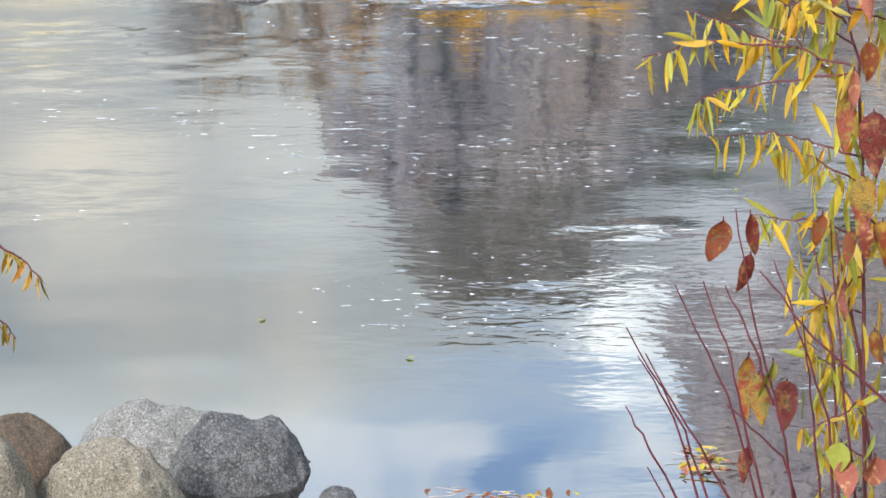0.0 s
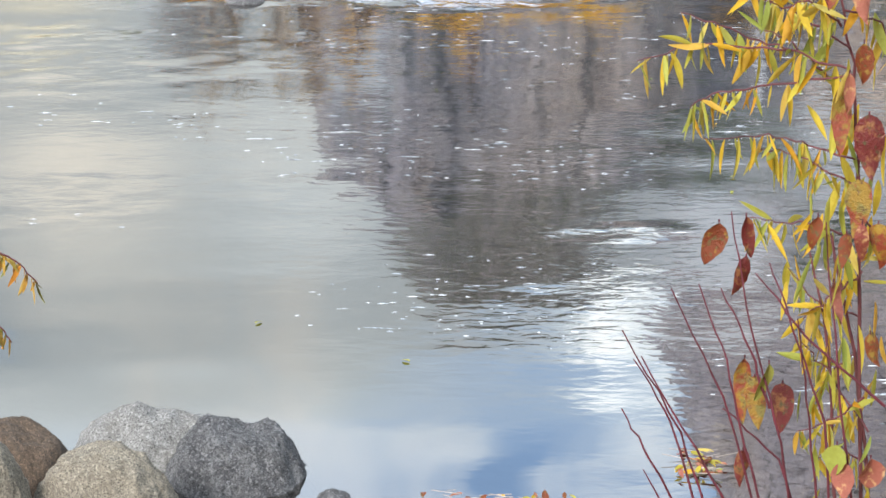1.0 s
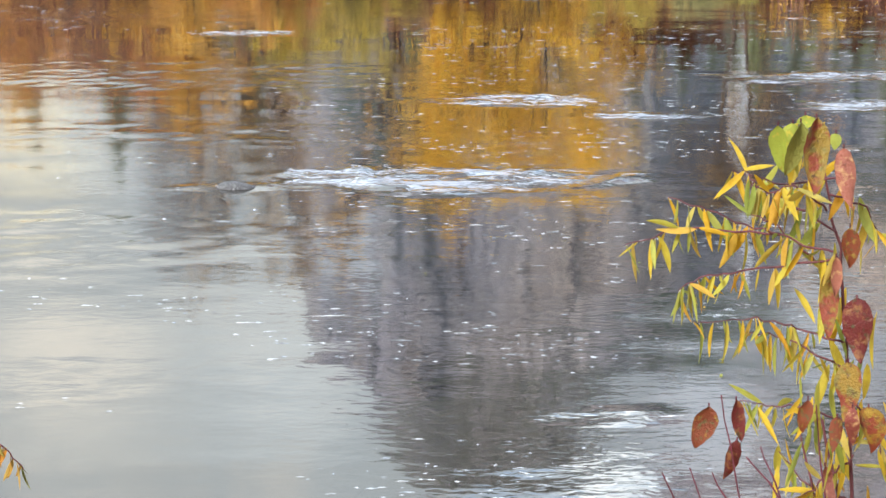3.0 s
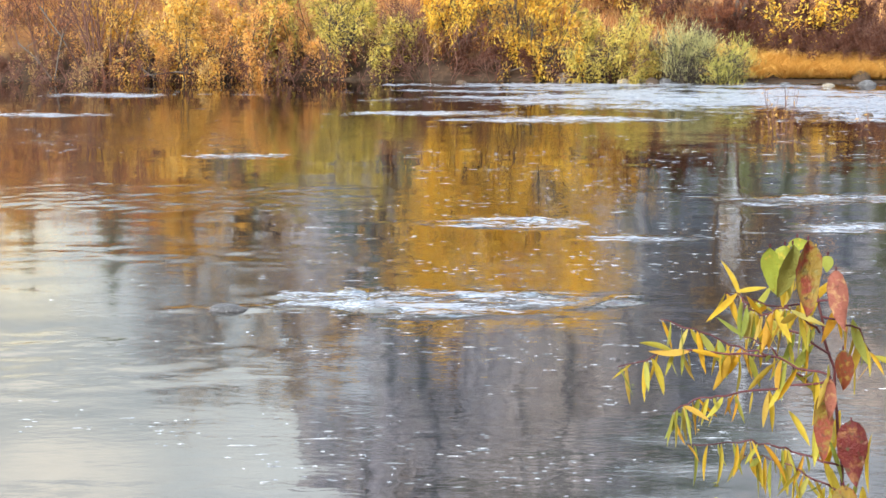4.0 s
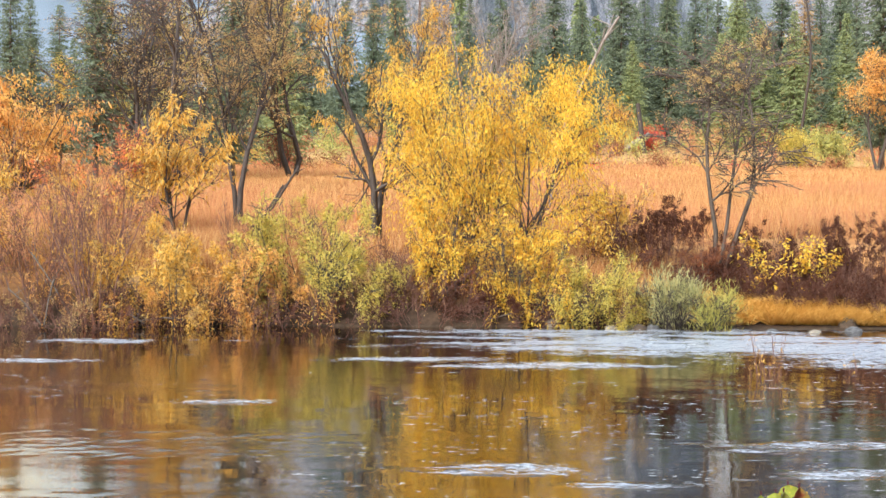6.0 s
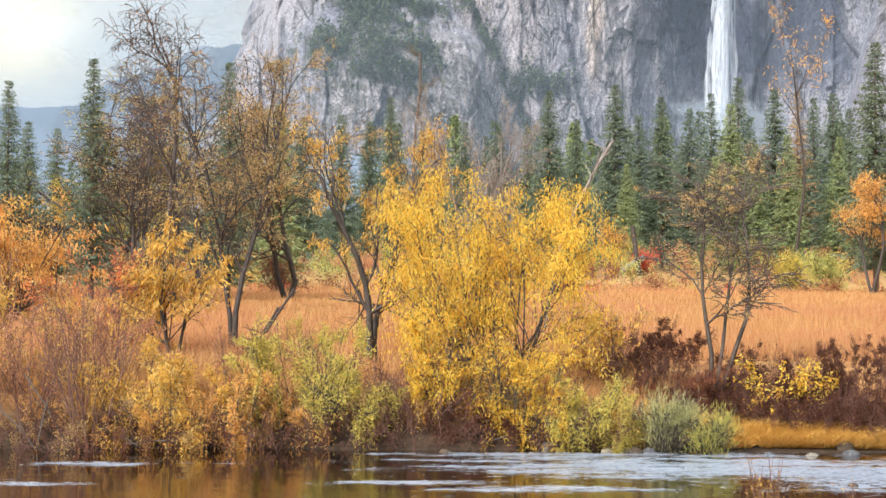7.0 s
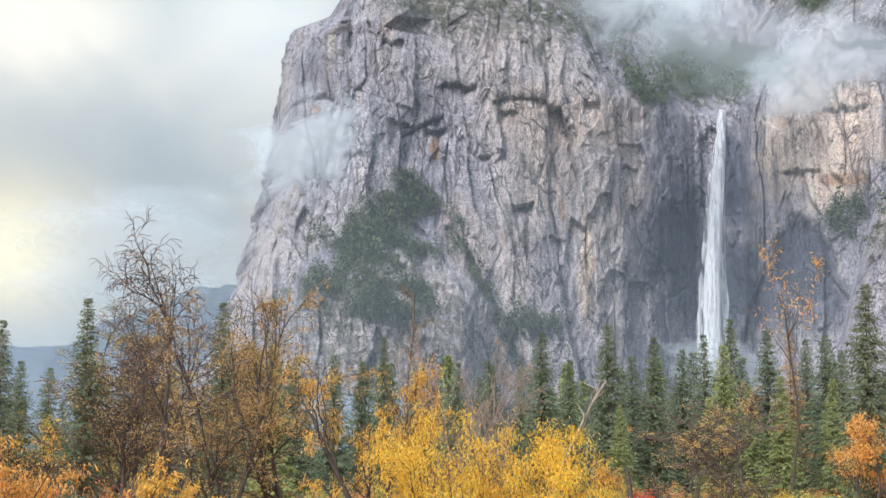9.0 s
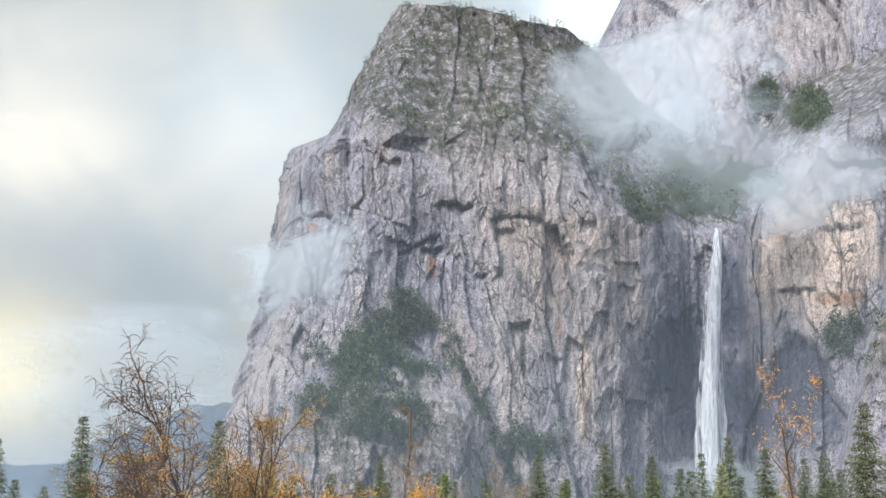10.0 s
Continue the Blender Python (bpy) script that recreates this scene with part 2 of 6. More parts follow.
def granite_material():
    """Weathered granite: jointed grey, buff and pink faces, water streaks, wet black rock by the fall, green ledges."""
    m, n = material("cliff_granite")
    geo = n.add("ShaderNodeNewGeometry")
    p = geo.outputs["Position"]
    sepn = n.add("ShaderNodeSeparateXYZ", None, Vector=geo.outputs["Normal"])

    def mask(name):
        return n.add("ShaderNodeAttribute", {"attribute_name": name}).outputs["Fac"]

    big = n.noise(0.011, 4, 0.55, p, (1, 1, 0.5))
    mid = n.noise(0.05, 5, 0.6, p, (1, 1, 0.55), 0.3)
    streak = n.noise(0.11, 4, 0.6, p, (1.5, 0.4, 0.09), 0.3)
    grain = n.noise(0.34, 6, 0.75, p, (1, 1, 0.55))
    tone = mask("tone")
    base = n.ramp(big, (0.30, (0.235, 0.242, 0.29)), (0.44, (0.325, 0.325, 0.37)), (0.54, (0.41, 0.395, 0.41)), (0.66, (0.47, 0.425, 0.40)))
    col = n.mix(1.0, base, n.ramp(tone, (0.0, (0.68, 0.70, 0.75)), (0.5, (1.0, 1.0, 1.0)), (1.0, (1.32, 1.28, 1.22))), "MULTIPLY")
    col = n.mix(n.ramp(mid, (0.53, 0.0), (0.66, 0.6)), col, (0.50, 0.475, 0.46))
    col = n.mix(n.ramp(mid, (0.30, 0.6), (0.43, 0.0)), col, (0.105, 0.108, 0.12))
    # hollows of the grain darkened to paint the rough rock's small shadows
    col = n.mix(n.ramp(grain, (0.35, 0.65), (0.45, 0.0)), col, (0.075, 0.08, 0.095))
    col = n.mix(n.ramp(grain, (0.53, 0.0), (0.64, 0.6)), col, (0.58, 0.57, 0.57))
    col = n.mix(n.ramp(streak, (0.56, 0.0), (0.68, 0.45)), col, (0.56, 0.53, 0.50))
    col = n.mix(n.ramp(streak, (0.32, 0.5), (0.42, 0.0)), col, (0.14, 0.145, 0.165))
    col = n.mix(n.math("MULTIPLY", mask("pink"), n.ramp(mid, (0.35, 0.5), (0.6, 0.95))), col, (0.47, 0.415, 0.39))
    col = n.mix(n.math("MULTIPLY", mask("buff"), n.ramp(mid, (0.30, 0.55), (0.6, 0.95))), col, n.ramp(streak, (0.35, (0.50, 0.40, 0.32)), (0.6, (0.80, 0.665, 0.53))))
    # thin vertical water stains, black, rust and pale
    where = n.ramp(n.noise(0.018, 4, 0.6, p, (1, 1, 0.7)), (0.47, 0.0), (0.60, 1.0))
    where = n.math("MAXIMUM", where, mask("stain_and_shade"))
    col = n.mix(n.math("MULTIPLY", n.ramp(streak, (0.36, 0.85), (0.47, 0.0)), where), col, (0.05, 0.05, 0.058))
    col = n.mix(n.math("MULTIPLY", n.ramp(streak, (0.57, 0.0), (0.66, 0.6)), where), col, (0.46, 0.42, 0.36))
    col = n.mix(mask("rust"), col, n.ramp(streak, (0.35, (0.24, 0.13, 0.07)), (0.6, (0.50, 0.29, 0.14))))
    # dark stains, with the prow's shaded flank painted in as colour
    col = n.mix(n.math("MULTIPLY", mask("stain_and_shade"), n.ramp(mid, (0.35, 0.75), (0.62, 0.3))), col, (0.085, 0.08, 0.08))
    # open joints and fine splits are coloured dark
    col = n.mix(n.math("MULTIPLY", mask("crack"), n.ramp(mid, (0.42, 0.15), (0.6, 0.9))), col, (0.045, 0.046, 0.05))
    bent = n.add("ShaderNodeVectorMath", {"operation": "ADD"}, i0=p, i1=n.add("ShaderNodeVectorMath", {"operation": "SCALE"}, i0=n.noise(0.05, 4, 0.6, p).outputs["Color"], Scale=16.0).outputs[0]).outputs[0]
    lay = n.add("ShaderNodeMapping", None, Vector=bent, Scale=(1.0, 0.5, 0.36), Rotation=(0.0, 0.2, 0.0))
    split = n.add("ShaderNodeTexVoronoi", {"feature": "DISTANCE_TO_EDGE"}, Vector=lay, Scale=0.10).outputs["Distance"]
    fine_split = n.add("ShaderNodeTexVoronoi", {"feature": "DISTANCE_TO_EDGE"}, Vector=lay, Scale=0.27).outputs["Distance"]
    line = n.math("MAXIMUM", n.ramp(split, (0.012, 0.9), (0.05, 0.0)), n.ramp(fine_split, (0.01, 0.6), (0.07, 0.0)))
    line = n.math("MULTIPLY", line, n.ramp(mid, (0.44, 0.0), (0.6, 0.9)))
    col = n.mix(line, col, (0.05, 0.05, 0.056))
    # wet rock by the fall; the arch's recess has its shade painted alike
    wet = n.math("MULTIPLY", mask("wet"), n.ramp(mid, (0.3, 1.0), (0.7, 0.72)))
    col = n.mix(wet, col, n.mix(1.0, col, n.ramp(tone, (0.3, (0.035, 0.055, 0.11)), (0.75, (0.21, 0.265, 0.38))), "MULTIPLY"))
    # ledges and slopes with turf, dead scrub and soil
    turf = n.ramp(grain, (0.32, (0.05, 0.058, 0.046)), (0.5, (0.115, 0.112, 0.088)), (0.66, (0.19, 0.168, 0.135)))
    col = n.mix(n.math("MULTIPLY", mask("turf"), n.ramp(n.noise(0.09, 5, 0.65, p, (1, 1, 1.6)), (0.40, 0.0), (0.54, 0.9))), col, turf)
    ledge = n.math("ADD", n.math("MULTIPLY", sepn.outputs["Z"], 0.9), n.math("MULTIPLY", n.noise(0.06, 5, 0.7, p), 0.8))
    col = n.mix(n.ramp(ledge, (1.0, 0.0), (1.12, 0.7)), col, turf)
    col = n.mix(1.0, col, (0.80, 0.785, 0.83), "MULTIPLY")
    grit = n.noise(1.3, 3, 0.75, p, (1, 1, 0.6))
    col = n.mix(1.0, col, n.ramp(grit, (0.36, (0.45, 0.45, 0.47)), (0.5, (1.0, 1.0, 1.0)), (0.66, (1.5, 1.48, 1.46))), "MULTIPLY")
    chip = n.add("ShaderNodeTexVoronoi", None, Vector=n.add("ShaderNodeMapping", None, Vector=p, Scale=(1.0, 0.6, 0.5), Rotation=(0.1, -0.3, 0.3)), Scale=0.24).outputs["Distance"]
    hgt = n.math("ADD", n.math("MULTIPLY_ADD", line, -0.5, n.math("MULTIPLY", chip, 0.35)), n.math("MULTIPLY_ADD", grain, 0.8, n.math("MULTIPLY", streak, 0.25)))
    bump = n.add("ShaderNodeBump", None, Height=hgt, Strength=0.9, Distance=3.6)
    sh = n.add("ShaderNodeBsdfPrincipled", None, Base_Color=col, Roughness=0.85, Normal=bump)
    return surface(m, n, sh)


def forest_material():
    """A far slope closed with dark firs, the blue of distant haze mixed into their colour."""
    m, n = material("haze_blue_forest")
    p = n.add("ShaderNodeNewGeometry").outputs["Position"]
    # haze blue is part of the base colour
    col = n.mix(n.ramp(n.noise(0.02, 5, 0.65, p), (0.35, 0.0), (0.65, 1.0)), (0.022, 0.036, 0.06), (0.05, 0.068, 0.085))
    return surface(m, n, n.add("ShaderNodeBsdfPrincipled", None, Base_Color=col, Roughness=0.95))


EARTH, WATER, GRANITE, FOREST = earth_material(), water_material(), granite_material(), forest_material()


# ---------------------------------------------------------------- ground
def ground_height(x, y):
    """Height of the land: near bank, river bed, far bank, rising meadow, forest and talus."""
    right = smooth01((x - 4.5) / 3.0)
    ys = y + 0.5 * fbm(x * 0.25, y * 0, 3.1, 3, 5) * smooth01((y - 25) / 10)
    left = np.interp(ys, [-5000, 0.3, 2.6, 5.1, 6.2, 10, 25, 37, 40.4, 40.9, 41.5, 44, 50, 120, 190, 240, 320, 600, 900, 1300, 5000],
                     [1.5, 1.45, 0.9, 0.05, -0.3, -0.7, -0.9, -0.6, -0.12, 0.05, 0.75, 1.55, 2.0, 3.9, 6.0, 9.6, 13, 28, 52, 80, 300])
    low = np.interp(ys, [-5000, 0.3, 2.6, 5.1, 6.2, 10, 25, 37, 39.4, 40.4, 41.6, 44.2, 45.6, 50, 120, 190, 240, 320, 600, 900, 1300, 5000],
                    [1.5, 1.45, 0.9, 0.05, -0.3, -0.7, -0.9, -0.5, -0.12, 0.08, 0.25, 0.6, 1.6, 2.0, 3.9, 6.0, 9.6, 13, 28, 52, 80, 300])
    z = left * (1 - right) + low * right
    rough = 0.06 + 0.1 * smooth01((y - 45) / 60) + 1.2 * smooth01((y - 190) / 200)
    return z + rough * fbm(x * 0.35, y * 0.35, 0.7, 3, 9)


def graded(stops):
    """Coordinates with a step that changes from stop to stop: (end, step)."""
    out = [stops[0]]
    for end, step in stops[1:]:
        n = max(1, int(round((end - out[-1]) / step)))
        out.extend(np.linspace(out[-1], end, n + 1)[1:])
    return np.array(out)


gx = graded([-4800, (-600, 600), (-120, 60), (-20, 4), (20, 0.4), (120, 4), (600, 60), (4800, 600)])
gy = graded([-4800, (-200, 700), (-10, 30), (8, 0.35), (36, 1.2), (48, 0.25), (80, 1.0), (260, 6), (1300, 60), (4800, 700)])
GX, GY = np.meshgrid(gx, gy)
tagged(sheet("ground", GX, GY, ground_height(GX, GY), EARTH), "river bed, banks and rising meadow of dry orange grass", "ground", kind="structure")

# ---------------------------------------------------------------- river
# riffles: (x, y, half length, half width, height of the waves, strength)
RIFFLES = [(0.2, 14.9, 2.6, 0.7, 0.035, 1.0), (0.7, 19.5, 1.5, 0.65, 0.03, 1.0), (1.9, 18.4, 0.9, 0.3, 0.02, 1.0), (4.6, 21.3, 2.0, 0.62, 0.03, 1.0), (4.9, 19.2, 1.3, 0.55, 0.03, 1.0), (-3.1, 25.7, 0.9, 0.3, 0.02, 1.0),
           (-0.3, 32.6, 2.0, 0.5, 0.025, 1.0), (-6.9, 36.4, 1.8, 0.6, 0.03, 1.0), (5.0, 36.6, 7.0, 3.8, 0.035, 1.0), (0.85, 8.75, 0.42, 0.16, 0.012, 1.0),
           (9.5, 34.6, 5.5, 4.8, 0.035, 1.0), (2.0, 39.4, 4.0, 0.6, 0.03, 1.0), (2.0, 31.4, 2.6, 0.7, 0.025, 1.0), (-7.5, 32.0, 1.6, 0.4, 0.02, 1.0)]
# rippled stretches that do not break into foam
RIFFLES += [(-4.4, 21.3, 4.2, 1.5, 0.012, 0.5), (-2.2, 17.3, 2.6, 1.0, 0.010, 0.42), (-3.4, 12.6, 3.2, 1.4, 0.008, 0.38), (-1.7, 9.3, 1.7, 0.65, 0.005, 0.36), (0.9, 7.9, 0.9, 0.45, 0.004, 0.4), (-6.5, 28.0, 4.0, 2.0, 0.012, 0.45)]


def riffle(x, y):
    """How rough the water runs at a place, 0 to 1, and the height of its waves."""
    total, high = 0 * x, 0 * x
    edge = 1.1 * fbm(x * 0.8, y * 2.4, 1.3, 4, 21)
    for cx, cy, a, b, amp, force in RIFFLES:
        d = ((x - cx) / a) ** 2 + ((y - cy - 0.05 * (x - cx)) / b) ** 2
        k = smooth01((0.95 - d + edge) * 1.2)
        total, high = np.maximum(total, k * force), np.maximum(high, k * amp)
    return total, high


wy = graded([4.6, (12, 0.06), (24, 0.08), (44, 0.13)])
wx = np.linspace(-13.5, 13.5, 320)
WX, WY = np.meshgrid(wx, wy)
k, amp = riffle(WX, WY)
chop = 0.5 * fbm(WX * 2.6, WY * 3.2, 0.4, 3, 31) + 0.8 * fbm(WX * 6, WY * 7, 2.4, 2, 37)
WZ = amp * chop * 1.2 + 0.004 * fbm(WX * 0.8, WY * 1.6, 5.5, 2, 41)
edge_x = smooth01((np.abs(WX) - 12.0) / 1.4)
edge_y = np.maximum(smooth01((5.2 - WY) / 0.5), smooth01((WY - 43) / 0.9))
WZ = WZ * (1 - np.maximum(edge_x, edge_y))
river = sheet("river", WX, WY, WZ, WATER)
river.data.attributes.new("riffle", "FLOAT", "POINT").data.foreach_set("value", (k * (1 - edge_x)).astype(np.float32).ravel())
tagged(river, "clear cold river mirroring sky, cliffs and autumn bushes", "river", kind="structure")
for name, x0, x1, y0, y1 in (("water", -2500, -13.5, 4.0, 44), ("water", 13.5, 2500, 4.0, 44)):
    A, B = np.meshgrid(np.linspace(x0, x1, 20), np.linspace(y0, y1, 4))
    tagged(sheet(name, A, B, 0 * A, WATER), "smooth reach of the same river", "river", kind="structure")


# ---------------------------------------------------------------- cliffs
def profile(x, pairs):
    xs, ys = zip(*pairs)
    return np.interp(x, xs, ys)


RIM = [(-6, 16.5), (-2.6, 17.6), (-1.0, 17.0), (0.1, 16.0), (2, 15.6), (4.6, 15.4), (6, 15.0), (8.3, 14.3), (9.7, 14.1), (10.7, 14.7), (12.4, 16.0), (15.2, 17.7), (24, 20)]
CREST = [(-6, 21.5), (1.4, 21.55), (2.7, 21.2), (4.7, 20.9), (5.6, 20.2), (7, 18.6), (9, 17.2), (10.2, 16.9), (11.2, 17.4), (12.2, 18.6), (13.5, 19.1), (16, 20), (24, 23)]
PROW = [(0, -9.5), (5, -7.6), (8.6, -6.31), (10.8, -5.76), (12.6, -5.27), (14.4, -5.15), (15.9, -4.91), (16.9, -4.45), (17.4, -3.2), (19.7, -2.07), (21.5, -1.05), (23, -0.7)]
FACE = [(-7, 1120), (-2, 1080), (3, 1110), (5.5, 1140), (7.5, 1190), (8.7, 1240), (10.2, 1250), (11, 1190), (12.5, 1150), (16, 1080), (24, 960)]


def cells(a, b, seed):
    """Jittered cells on a plane: the offset from each cell's middle, three numbers of its own, and how far its border is."""
    ia, ib = np.floor(a).astype(np.int64), np.floor(b).astype(np.int64)
    d1, d2 = np.full(a.shape, 9.0), np.full(a.shape, 9.0)
    oa, ob, na, nb = np.zeros(a.shape), np.zeros(a.shape), ia.copy(), ib.copy()
    for da in (-1, 0, 1):
        for db in (-1, 0, 1):
            ca, cb = ia + da, ib + db
            u = a - ca - _hash(ca, cb, 0 * ca, seed)
            v = b - cb - _hash(ca, cb, 0 * ca + 1, seed)
            d = np.sqrt(u * u + v * v)
            near = d < d1
            d2 = np.where(near, d1, np.minimum(d2, d))
            d1 = np.where(near, d, d1)
            oa, ob, na, nb = np.where(near, u, oa), np.where(near, v, ob), np.where(near, ca, na), np.where(near, cb, nb)
    r = [_hash(na, nb, 0 * na + k, seed) for k in (2, 3, 4)]
    return oa, ob, r, d2 - d1


def relief(s, z, seed, steep=1.0):
    """Jointed rock: tilted faces of three sizes with open joints between them. Gives the height, the faces' tone and the joints."""
    wa = s + 12 * fbm(s * 0.014, z * 0.010, 0 * s, 3, seed) + 1.2 * fbm(s * 0.09, z * 0.07, 0 * s, 2, seed + 4)
    wb = z + 16 * fbm(s * 0.016, z * 0.012, 0 * s + 7, 3, seed + 9) + 1.2 * fbm(s * 0.08, z * 0.08, 0 * s + 3, 2, seed + 5)
    total, tone, joint = 13 * fbm(s * 0.011, z * 0.005, 0 * s, 3, seed + 15) * steep, 0, 0
    for k, (wide, tall, amp, ta, tb, gap, share, shear) in enumerate(((30, 150, 5.0, 0.42, 0.10, 0.03, 0.35, 0.07), (11, 42, 2.3, 0.6, 0.2, 0.05, 0.4, 0.13), (4.2, 13, 0.7, 0.55, 0.3, 0.08, 0.25, -0.12))):
        oa, ob, r, edge = cells((wa + shear * wb) / wide, (wb - shear * wa) / tall, seed + 20 + k)
        total = total + amp * (r[0] * 2 - 1) + oa * wide * ta * (r[1] - 0.5) + ob * tall * tb * (r[2] - 0.5)
        line = smooth01(1 - edge / gap) * smooth01(0.5 + 2.2 * fbm(s * 0.02, z * 0.012, 0 * s + k, 2, seed + 31))
        total = total - amp * 0.3 * line
        joint = np.maximum(joint, line * (0.9, 0.75, 0.4)[k])
        tone = tone + share * (0.5 * r[0] + 0.5 * r[1])
    return total, tone, joint


def blot(az, el, ca, ce, ra, re, lean=0.0, rag=0.45, soft=0.5):
    """1 inside a ragged oval on the wall, 0 outside."""
    d = np.sqrt(((az - ca - lean * (el - ce)) / ra) ** 2 + ((el - ce) / re) ** 2)
    d = d + rag * fbm(az * 1.6, el * 1.3, 0 * az, 4, int(ca * 7 + ce * 13) % 97, 0.6)
    return smooth01((1.0 - d) / soft)


def dress(ob, **masks):
    """Stores how much of each kind of cover every point of the rock carries."""
    count = len(ob.data.vertices)
    for name, values in masks.items():
        flat = np.zeros(count, np.float32)
        v = np.asarray(values, np.float32).ravel()
        flat[:len(v)] = v
        ob.data.attributes.new(name, "FLOAT", "POINT").data.foreach_set("value", flat)
    return ob


# roofs on the wall: degrees right, degrees up, half width, depth of the recess below in metres
ROOFS = [(3.1, 11.4, 0.42, 9), (0.9, 15.3, 0.75, 8), (0.2, 13.9, 0.45, 7), (-0.9, 14.0, 0.5, 6), (-3.6, 14.9, 0.55, 6), (5.4, 14.6, 0.3, 6), (1.9, 13.1, 0.3, 5), (6.6, 12.6, 0.35, 6), (12.1, 12.4, 0.7, 7), (13.6, 14.2, 0.8, 7),
         (4.2, 10.3, 0.3, 5), (7.6, 9.3, 0.5, 7), (-2.4, 13.0, 0.4, 5), (2.6, 14.4, 0.4, 5), (-1.2, 16.6, 0.4, 6), (14.3, 16.3, 1.2, 12)]


def cliff_wall():
    """The main wall: steep face to the rim, ledgy slopes above it to the crest, a prow at the open end."""
    u = np.concatenate([np.linspace(0, 0.71, 700), np.linspace(0.71, 1, 30)[1:]])[None, :]
    v = np.linspace(0, 1, 440)[:, None]
    az = -6 + 30 * u + 0 * v
    for _ in range(12):
        rim, crest = profile(az, RIM), profile(az, CREST)
        el = np.where(v < 0.62, 5.0 + (rim - 5.0) * v / 0.62, rim + (crest - rim) * (v - 0.62) / 0.38)
        az = profile(el, PROW) * (1 - u) + 24 * u
    back = smooth01((v - 0.6) / 0.4)
    lean_back = back * (120 + 110 * smooth01((az - 3) / 6))
    dist = profile(az, FACE) + lean_back + 25 * v
    turn = np.clip(1 - u * 22, 0, 1)
    dist = dist + 160 * (1 - np.sqrt(np.clip(1 - turn ** 2, 0, 1)))
    a = np.radians(az)
    s = 1130 * a
    z = EYE + dist * np.tan(np.radians(el))
    d, tone, joint = relief(s, z, 1051, 1 - 0.4 * back)
    d = d * (1 - 0.35 * back) + back * (3.5 * np.abs(fbm(s * 0.03, z * 0.09, 0 * s, 4, 1091)) - 1.0)
    for ca, ce, ha, deep in ROOFS:
        below = ce + 0.12 * fbm(az * 4, 0 * az, 0 * az, 2, int(ca * 9) % 50) - el
        k = smooth01((1 - np.abs(az - ca) / ha) * 2.5) * (below > 0) * np.exp(-np.maximum(below, 0) / 0.28)
        d = d - deep * k
    # wooded bench at the foot, the gully beside it, the alcove under the arch
    bench = smooth01((11.4 - el - 0.25 * np.abs(az + 1.6)) / 3.2) * smooth01((az + 5.4) / 1.5) * smooth01((2.6 - az) / 1.8)
    d = d + 40 * bench
    gully = np.abs(az - (0.15 + 0.52 * (11.7 - el)) + 0.12 * fbm(el * 2, 0 * el, 0 * el, 3, 5))
    gully = smooth01(1 - gully / 0.3) * smooth01((12 - el) / 1.5) * smooth01(0.6 + 1.6 * fbm(az * 2, el * 2, 0 * az, 3, 6))
    d = d - 5 * gully
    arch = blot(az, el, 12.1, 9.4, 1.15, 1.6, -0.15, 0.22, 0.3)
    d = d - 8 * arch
    keep = smooth01(u * 40)
    dist2 = dist - d * keep
    lift = 3.0 * fbm(s * 0.05, z * 0.05, 0 * z, 4, 83) * smooth01((v - 0.55) * 4)
    wob = (1 - keep) * 7.0 * fbm(0 * z, z * 0.06, z * 0.02, 5, 77, 0.65)
    x, y = dist2 * np.sin(a) + wob, dist2 * np.cos(a)
    z = z + lift
    # wet rock, plus the arch's recess, whose shade is painted with it
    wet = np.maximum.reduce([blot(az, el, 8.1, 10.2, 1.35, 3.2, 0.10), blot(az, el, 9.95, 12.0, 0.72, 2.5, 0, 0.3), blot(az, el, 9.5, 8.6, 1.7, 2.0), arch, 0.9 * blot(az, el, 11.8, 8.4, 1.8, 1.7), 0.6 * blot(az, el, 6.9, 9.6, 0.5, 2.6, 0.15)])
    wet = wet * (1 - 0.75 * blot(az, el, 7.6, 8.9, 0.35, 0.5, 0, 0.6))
    buff = np.maximum.reduce([blot(az, el, 12.9, 13.3, 2.5, 2.7), 0.7 * blot(az, el, 6.2, 13.9, 1.2, 1.1), blot(az, el, 5.2, 9.4, 0.35, 2.2), 0.5 * blot(az, el, 6.9, 11.9, 0.6, 1.4), 0.55 * blot(az, el, -1.4, 17.1, 0.35, 0.6), 0.5 * blot(az, el, -0.2, 17.9, 0.4, 0.4, -0.6), 0.4 * blot(az, el, 3.9, 12.6, 0.9, 1.6), 0.5 * blot(az, el, 4.6, 14.2, 3.4, 1.2)])
    rust = np.maximum.reduce([0.9 * blot(az, el, 0.2, 13.3, 0.2, 0.5), 0.7 * blot(az, el, -3.8, 14.5, 0.35, 0.22), 0.6 * blot(az, el, 4.4, 11.2, 0.14, 0.4), 0.7 * blot(az, el, 13.3, 12.0, 1.2, 0.28), 0.6 * blot(az, el, 11.6, 14.2, 0.4, 0.6)])
    pink = np.maximum.reduce([blot(az, el, 1.1, 10.4, 0.9, 1.7, -0.3), 0.6 * blot(az, el, 4.0, 13.9, 1.4, 1.0), 0.6 * blot(az, el, 2.9, 9.5, 0.8, 1.7)])
